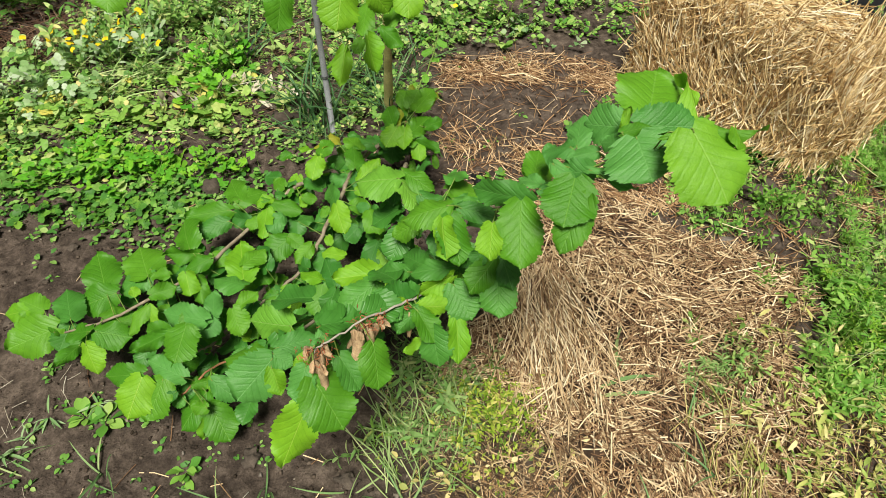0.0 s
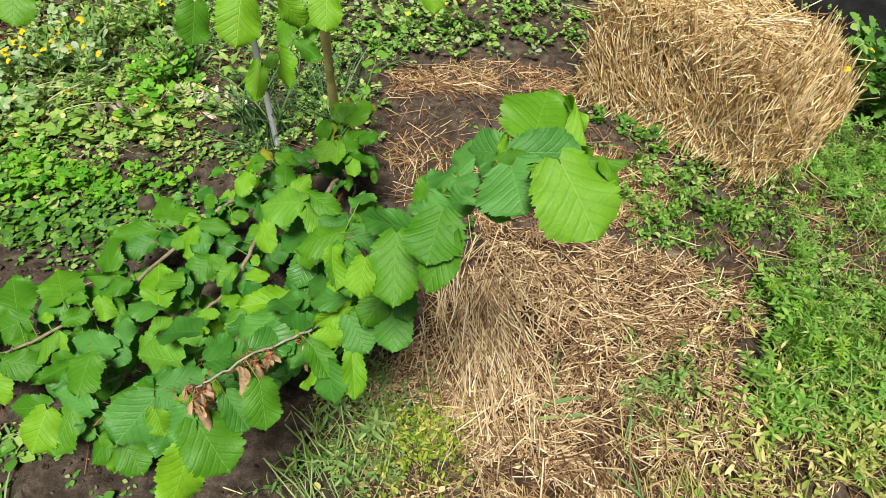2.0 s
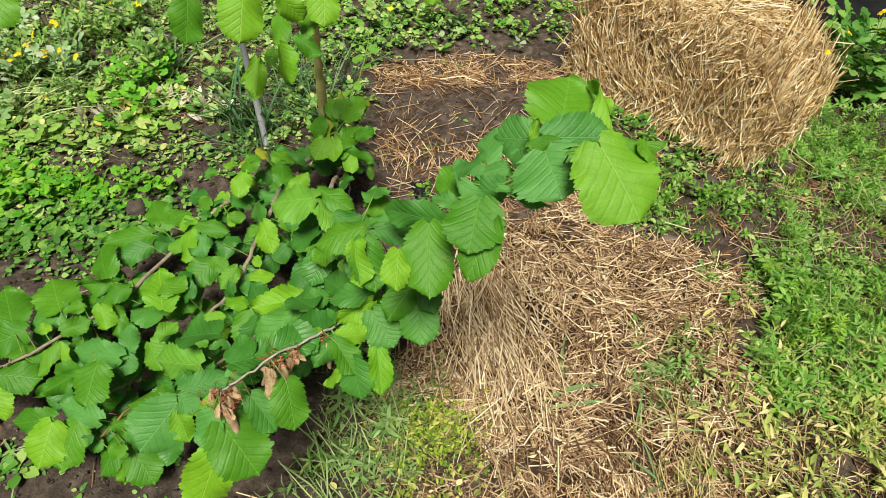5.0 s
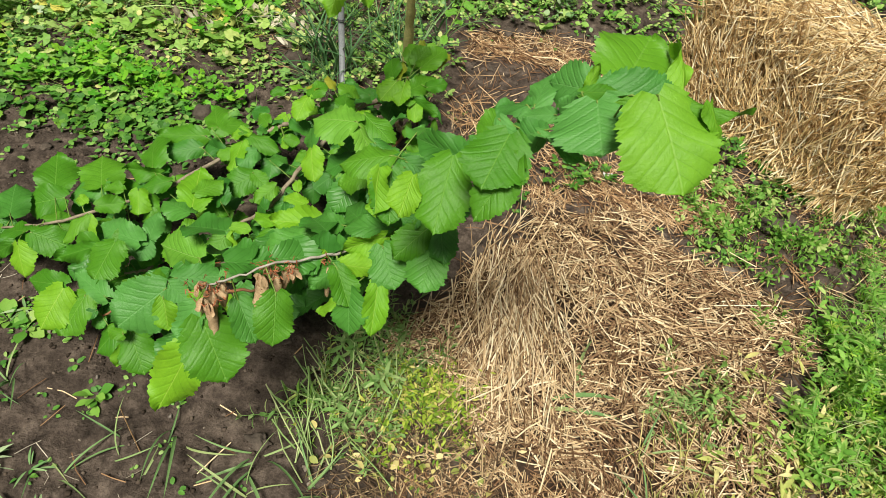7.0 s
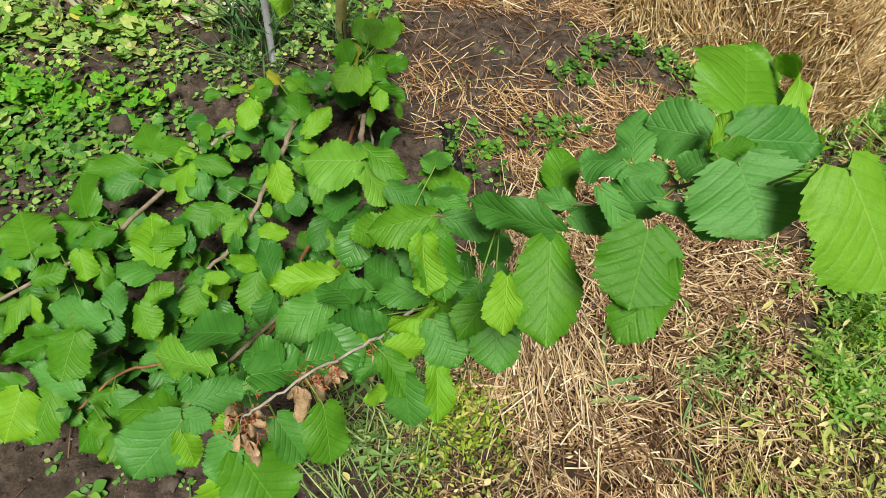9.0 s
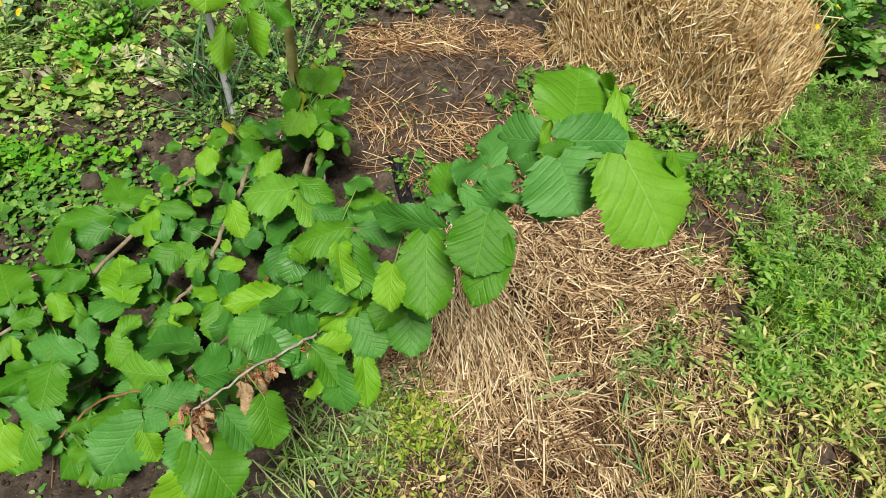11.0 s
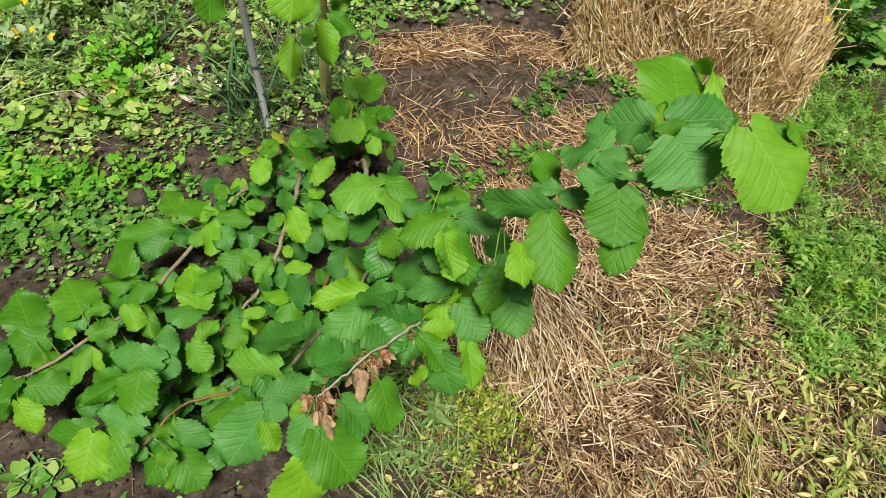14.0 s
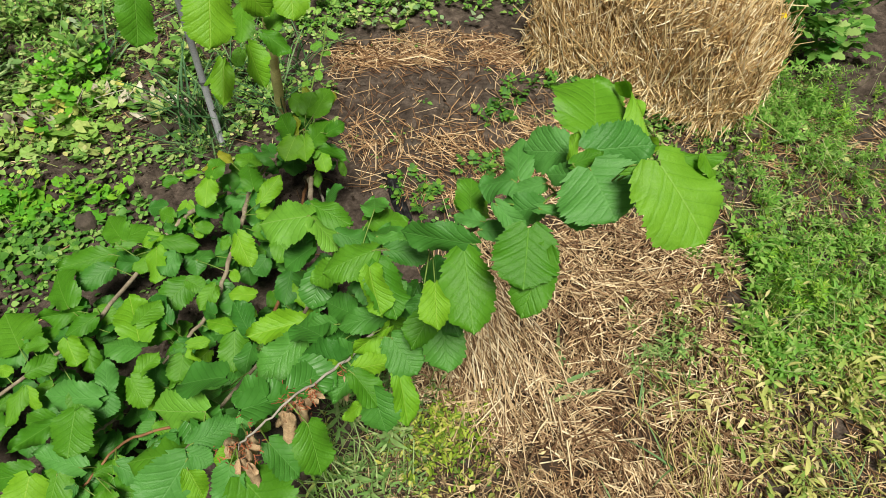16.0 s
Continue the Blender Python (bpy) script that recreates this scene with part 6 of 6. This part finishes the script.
def one_plant(name, label, category, at, template, leaves, size, reach, pitch, lift, material, seed, group="", flowers=0, petals=0.03, tall=0.1):
    """A single weed that stands by itself, with its leaves and, where it has them, its flowers."""
    m, c = rosettes([(at[0], at[1], 1.0)], leaves, size, reach, pitch, lift, seed)
    ob = thing(name, label, category, group=group)
    single_leaves(ob, "leaf", template, len(template[0]), material, m, c)
    g = np.random.default_rng(seed)
    z = float(ground_height(*at))
    for i in range(flowers):
        fx, fy = at[0] + g.normal(0, reach * 0.7), at[1] + g.normal(0, reach * 0.7)
        fz = z + tall * g.uniform(0.75, 1.1)
        flower = petals * g.uniform(0.8, 1.2)
        m = turns_of(np.array([g.random() * 6]), np.array([g.normal(0.4, 0.3)]), np.array([g.normal(0, 0.3)]), flower, flower, flower)
        v, q = stamp(PETALS, m, np.array([(fx, fy, fz)]))
        part("flower", mesh_of("flower", v, q, petal_mat), ob, "small yellow four-petalled flower")
        v, q = tube(curve_points([(at[0], at[1], z), ((at[0] + fx) / 2, (at[1] + fy) / 2, z + tall * 0.6), (fx, fy, fz)], 4), 0.0015, 0.001, 6)
        part("stem", mesh_of("stem", v, q, stalk_green), ob)
    return rooted(ob, at)


def tuft(at, blades, length, lean, material, seed, label, width=1.0, yaw0=None, lift=-0.004):
    g = np.random.default_rng(seed)
    yaw = g.random(blades) * 6.28 if yaw0 is None else g.normal(yaw0, 0.12 if lift > 0 else 0.5, blades)
    s = length * g.uniform(0.55, 1.1, blades)
    x, y = at[0] + g.normal(0, 0.014, blades), at[1] + g.normal(0, 0.014, blades)
    m = turns_of(yaw, g.uniform(lean[0], lean[1], blades), g.normal(0, 0.4, blades), s * 1.3 * width, s, s)
    c = np.stack([x, y, ground_height(x, y) + lift], -1)
    ob = thing("grass_tuft", label, "grass", group="grass tufts")
    single_leaves(ob, "blade", GRASS, "grass", material, m, c)
    rooted(ob, at)


for i, (x, y, n, s) in enumerate([(-0.80, 0.60, 7, 0.15), (-0.39, 0.55, 6, 0.16), (-0.20, 0.53, 6, 0.17), (-0.47, 0.50, 4, 0.13), (-0.21, 0.47, 6, 0.15), (-0.99, 0.60, 5, 0.13), (-0.07, 0.49, 6, 0.12), (0.3, 0.50, 5, 0.11), (0.64, 0.70, 6, 0.12), (0.66, 0.57, 7, 0.13), (0.93, 0.50, 7, 0.13), (1.2, 0.72, 5, 0.12), (1.62, 1.62, 8, 0.17), (1.7, 1.5, 8, 0.15), (0.5, 0.46, 6, 0.13), (1.05, 0.47, 6, 0.12), (-0.60, 0.42, 5, 0.12)]):
    tuft((x, y), n, s, (0.2, 1.0), grass_mat, 200 + i, "tuft of long green grass blades on the soil", 0.85)
for i, (x, y) in enumerate([(-0.50, 1.97), (-0.44, 1.93), (-0.52, 2.03), (-0.40, 1.98), (-0.47, 2.07)]):
    tuft((x, y), 9, 0.32, (0.75, 1.45), onion_grass, 230 + i, "clump of dark green upright grass beside the pole", 0.6)
for i, (x, y) in enumerate([(-0.34, 2.10), (-0.25, 2.16), (-0.30, 2.25), (-0.18, 2.22), (-0.36, 2.3), (-0.22, 2.05), (-0.12, 2.3)]):
    tuft((x, y), 12, 0.27, (0.6, 1.4), onion_grass, 236 + i, "clump of thin dark green grass beside the pole", 0.5)
for i, (x, y) in enumerate([(-0.47, 1.86), (-0.52, 1.9), (-0.40, 1.85), (-0.43, 1.90)]):
    tuft((x, y), 14, 0.15, (0.4, 1.2), onion_grass, 265 + i, "short thin grass at the foot of the pole", 0.5)
for i, (x, y) in enumerate([(-1.02, 2.35), (-0.85, 2.42)]):
    tuft((x, y), 5, 0.36, (0.5, 0.9), onion_grass, 275 + i, "few long dark grass blades among weeds", 0.55, -0.6)
for i, (x, y) in enumerate([(-1.35, 2.12), (-1.5, 2.2), (-1.28, 2.22), (-1.6, 2.05), (-1.3, 2.05), (-1.7, 2.25)]):
    tuft((x, y), 14, 0.32, (0.15, 0.6), weed_stem, 245 + i, "long pale flattened grass stems among weeds", 0.45, -1.0)
tuft((0.487, 0.85), 2, 0.17, (0.25, 0.4), grass_mat, 260, "green grass blades lying on straw", 1.6, 0.1, 0.02)
tuft((0.43, 0.785), 3, 0.17, (0.2, 0.3), grass_mat, 261, "green grass blades lying on straw", 1.6, -1.45, 0.02)

# single weeds
for i, (x, y) in enumerate([(-0.6, 0.605), (-0.885, 0.735), (-0.83, 0.72)]):
    one_plant("weed_rosette", "small pale green weed rosette on bare soil", "weed", (x, y), SPATULA, 11, (0.03, 0.055), 0.008, (0.1, 0.8), (0.003, 0.012), weed_bright, 300 + i, "weed rosettes")
one_plant("broad_weed", "broad-leaved green weed at the edge of the straw band", "weed", (0.277, 2.53), ROUND, 6, (0.035, 0.065), 0.02, (0.3, 1.1), (0.01, 0.05), weed_bright, 310)
for i, (x, y) in enumerate([(0.93, 1.50), (0.98, 1.60), (0.88, 1.62), (1.12, 1.47), (1.0, 1.4), (1.2, 1.55), (1.06, 1.68), (0.765, 0.93), (0.80, 0.87), (1.02, 1.16)]):
    one_plant("leafy_weed", "bright green narrow-leaved weed growing through straw", "weed", (x, y), LEAFY[i % 2], 9, (0.05, 0.085), 0.03, (0.2, 1.2), (0.0, 0.012), weed_pale if i in (7, 8) else weed_strip, 320 + i, "leafy weeds")
for i, (x, y) in enumerate([(1.13, 1.83), (1.16, 1.86), (1.0, 1.93), (0.86, 2.05), (0.62, 1.98), (0.55, 1.9), (0.7, 2.06), (0.25, 1.52), (0.2, 1.6), (0.42, 1.62), (0.52, 1.66), (0.95, 1.97)]):
    one_plant("lobed_weed", "green lobed weed on soil near the bale", "weed", (x, y), PINNATE, 16, (0.035, 0.07), 0.035, (0.1, 0.8), (0.0, 0.02), weed_deep, 340 + i, "lobed weeds")
one_plant("celandine", "leafy celandine with yellow flowers beside the bale", "celandine", (1.87, 2.17), CELANDINE, 60, (0.09, 0.15), 0.13, (0.2, 1.2), (0.02, 0.2), weed_green, 360, "celandines", 5, 0.036, 0.25)
one_plant("celandine", "leafy celandine plant growing behind the bale end", "celandine", (2.02, 2.22), CELANDINE, 60, (0.09, 0.16), 0.16, (0.2, 1.2), (0.02, 0.24), weed_green, 361, "celandines", 2, 0.030, 0.36)
one_plant("broad_weed", "pale green broad-leaved weed lying beside the grass", "weed", (1.66, 1.60), blade([0.03, 0.10, 0.17, 0.19, 0.16, 0.10, 0.02], 0.25, 0.22), 4, (0.10, 0.14), 0.02, (0.05, 0.45), (0.01, 0.02), weed_pale, 362)
for i, (x, y, k) in enumerate([(-1.42, 2.36, 7), (-1.33, 2.30, 5), (-1.24, 2.34, 4), (-1.30, 2.52, 4), (-1.52, 2.30, 6), (-1.1, 2.72, 2), (-1.72, 2.32, 3), (-1.05, 2.78, 2), (0.05, 2.7, 1), (0.19, 2.82, 1), (0.32, 2.76, 2), (-1.75, 1.85, 2)]):
    one_plant("celandine", "yellow-flowered celandine among green weeds", "celandine", (x, y), CELANDINE, 9, (0.06, 0.10), 0.06, (0.3, 1.1), (0.01, 0.10), weed_silver if i < 5 else weed_mixed, 370 + i, "celandines", k, 0.030, 0.17)
for i, (x, y) in enumerate([(-2.03, 2.88), (-2.18, 2.76), (-1.88, 2.98), (-2.2, 2.95)]):
    one_plant("dark_herb", "dark green leafy herb at the edge of the plot", "herb", (x, y), PINNATE, 44, (0.08, 0.15), 0.12, (0.2, 1.2), (0.02, 0.22), weed_deep, 390 + i, "dark herbs")

# chickweed plants that stand at the front of the strip, one by one
def chickweed_plant(seed):
    g = np.random.default_rng(seed)
    ob = thing("chickweed_plant", "bright green chickweed sprig with narrow leaves", "weed", group="chickweed plants")
    for i in range(3):
        yaw = 2.1 * i + g.random()
        d = np.array((-math.sin(yaw), math.cos(yaw), 0))
        top = d * g.uniform(0.03, 0.06) + np.array((0, 0, g.uniform(0.035, 0.06)))
        v, q = tube(curve_points([(0, 0, 0), d * 0.02 + np.array((0, 0, 0.03)), top], 3), 0.0012, 0.0008, 6)
        part("stem", mesh_of("stem", v, q, stalk_green), ob)
        k = 9
        f = np.linspace(0.3, 1, k)
        m = turns_of(yaw + np.arange(k) * 2.4, g.uniform(0.0, 0.6, k), g.normal(0, 0.3, k), 0.026, 0.024, 0.024)
        v, q = stamp(SLIM if seed % 2 else EGG, m, f[:, None] * top[None] + np.array((0, 0, 0.006)))
        part("sprig", mesh_of("sprig", v, q, weed_strip), ob)
    return ob


sprig_kinds = [chickweed_plant(500 + i) for i in range(4)]
sprig_spots = sprinkle((0.95, 1.6, 0.75, 1.75), 190, 505, right_strip)
for i, (x, y, s) in enumerate(sprig_spots):
    m = pose(x, y, float(ground_height(x, y)), 0, 0, 137.5 * i) @ Matrix.Scale(float(s), 4)
    if i < 4:
        sprig_kinds[i].matrix_basis = m
    else:
        copy_thing(sprig_kinds[i % 4], Matrix.Identity(4)).matrix_basis = m

# stones, clods and scraps
lump("stone", "smooth grey-brown stone half sunk beside the straw", "stone", (0.905, 1.325), (0.034, 0.027, 0.016), stone_mat, 1)
lump("soil_clod", "dark soil clod beside the bale", "soil clod", (1.09, 1.58), (0.05, 0.034, 0.022), soil_lump, 2, group="soil clods")
lump("soil_clod", "dark soil clod beside the bale", "soil clod", (1.16, 1.63), (0.032, 0.03, 0.02), soil_lump, 3, group="soil clods")
lump("soil_clod", "brown soil clod at the edge of the weed bed", "soil clod", (-0.785, 1.595), (0.032, 0.036, 0.03), soil_lump, 4, group="soil clods")
lump("soil_clod", "brown soil clod near the pole", "soil clod", (-0.60, 2.01), (0.042, 0.035, 0.026), soil_lump, 5, 1.5, 0.4, group="soil clods")
lump("dark_clump", "dark brown damp clump on the straw", "clump", (0.288, 0.716), (0.022, 0.019, 0.012), dung_mat, 6, 0.5, 0.1, "dark clumps")
lump("dark_clump", "dark brown damp clump on the straw", "clump", (0.824, 0.672), (0.018, 0.016, 0.012), dung_mat, 7, 0.5, 0.1, "dark clumps")


def crumbs(name, label, box, count, weight, size, material, seed):
    """Many small crumbs of soil lying about."""
    bm = bmesh.new()
    bmesh.ops.create_cube(bm, size=1.0)
    bm.verts.ensure_lookup_table()
    v = np.array([vert.co * (1 + 0.6 * noise.noise(vert.co * 2.3)) for vert in bm.verts])
    q = np.array([[vert.index for vert in f.verts] for f in bm.faces])
    bm.free()
    g = np.random.default_rng(seed)
    c = sprinkle(box, count, seed, weight)
    n = len(c)
    r = size[0] + (size[1] - size[0]) * g.random(n) ** 3
    m = turns_of(g.random(n) * 6.28, g.random(n) * 6.28, g.random(n) * 6.28, r * g.uniform(0.7, 1.3, n), r * g.uniform(0.7, 1.3, n), r * 0.75)
    v, q = stamp((v, q), m, np.stack([c[:, 0], c[:, 1], ground_height(c[:, 0], c[:, 1]) + r * 0.15], -1))
    thing(name, label, "soil", mesh=mesh_of(name, v, q, material), kind="stuff")


crumbs("soil_crumbs", "loose dark crumbs of garden soil", (-1.7, 1.6, 0.3, 2.6), 19000, lambda x, y: (1 - 0.9 * inside(x, y, MULCH)) * (0.25 + 0.75 * (value_noise(x, y, 0.1, 51) > 0.45)), (0.0015, 0.010), crumb_mat, 420)
# added crumbs that darken the hollow where the corner lies in shade
crumbs("dark_litter", "added near-black crumbs standing in for shade in the hollow of the bed", (-2.3, -1.4, 2.35, 3.1), 9000, lambda x, y: np.clip(1.3 * blob(x, y, -1.88, 2.68, 0.22, 0.19), 0, 1), (0.004, 0.016), hollow_shade_mat, 422)
crumbs("pale_grit", "tiny pale pebbles in the soil", (-1.6, 0.9, 0.35, 2.5), 240, lambda x, y: 0.6 * (1 - inside(x, y, MULCH)), (0.003, 0.009), stone_mat, 421)


for i in range(60):
    g = np.random.default_rng(430 + i)
    x, y = g.uniform(-1.5, -0.05), g.uniform(0.38, 1.55)
    if i % 3 == 0:
        x, y = g.uniform(0.05, 0.85), g.uniform(1.6, 2.55)
    r = g.uniform(0.008, 0.024)
    lump("soil_clod", "small dark clod of garden soil", "soil clod", (x, y), (r, r * g.uniform(0.7, 1.2), r * 0.6), soil_lump, 20 + i, 0.7, 0.35, "soil clods")


def film(name, label, at, size, folds, seed, yaw=0.0):
    """A crumpled sheet of plastic film lying on the ground."""
    n = 40
    xs, ys = np.meshgrid(np.linspace(-1, 1, n), np.linspace(-1, 1, n))
    x, y = xs * size[0] / 2, ys * size[1] / 2
    c, s = math.cos(yaw), math.sin(yaw)
    X, Y = at[0] + x * c - y * s, at[1] + x * s + y * c
    edge = np.clip(1 - np.maximum(np.abs(xs), np.abs(ys)), 0, 0.3) / 0.3
    Z = ground_height(X, Y) + 0.004 + folds * edge * (value_noise(x, y * 0.5, min(size) * 0.3, seed) ** 2 + 0.3 * value_noise(x, y, min(size) * 0.1, seed + 1))
    top = np.stack([X, Y, Z], -1).reshape(-1, 3)
    i = np.arange(n - 1)[:, None] * n + np.arange(n - 1)[None]
    q = np.stack([i, i + 1, i + n + 1, i + n], -1).reshape(-1, 4)
    v, f = join([(top, q), (top - np.array((0, 0, 0.002)), q[:, ::-1])])
    thing(name, label, "plastic film", mesh=mesh_of(name, v, f, black_film), group="black film")


film("plastic_film", "crumpled black plastic film behind the bale", (2.35, 2.95), (1.5, 0.9), 0.16, 3, 0.3)
film("plastic_film", "torn strip of black plastic film on the soil", (0.152, 1.575), (0.045, 0.22), 0.02, 5, 0.15)
v, q = blade([0.3, 0.5, 0.45, 0.3], 0.6, 0.2)
thing("paper_scrap", "small crumpled white scrap on the soil", "scrap", mesh=mesh_of("paper_scrap", v * 0.035 + np.array((0.562, 1.66, float(ground_height(0.562, 1.67)) + 0.006)), q, white_scrap, False))
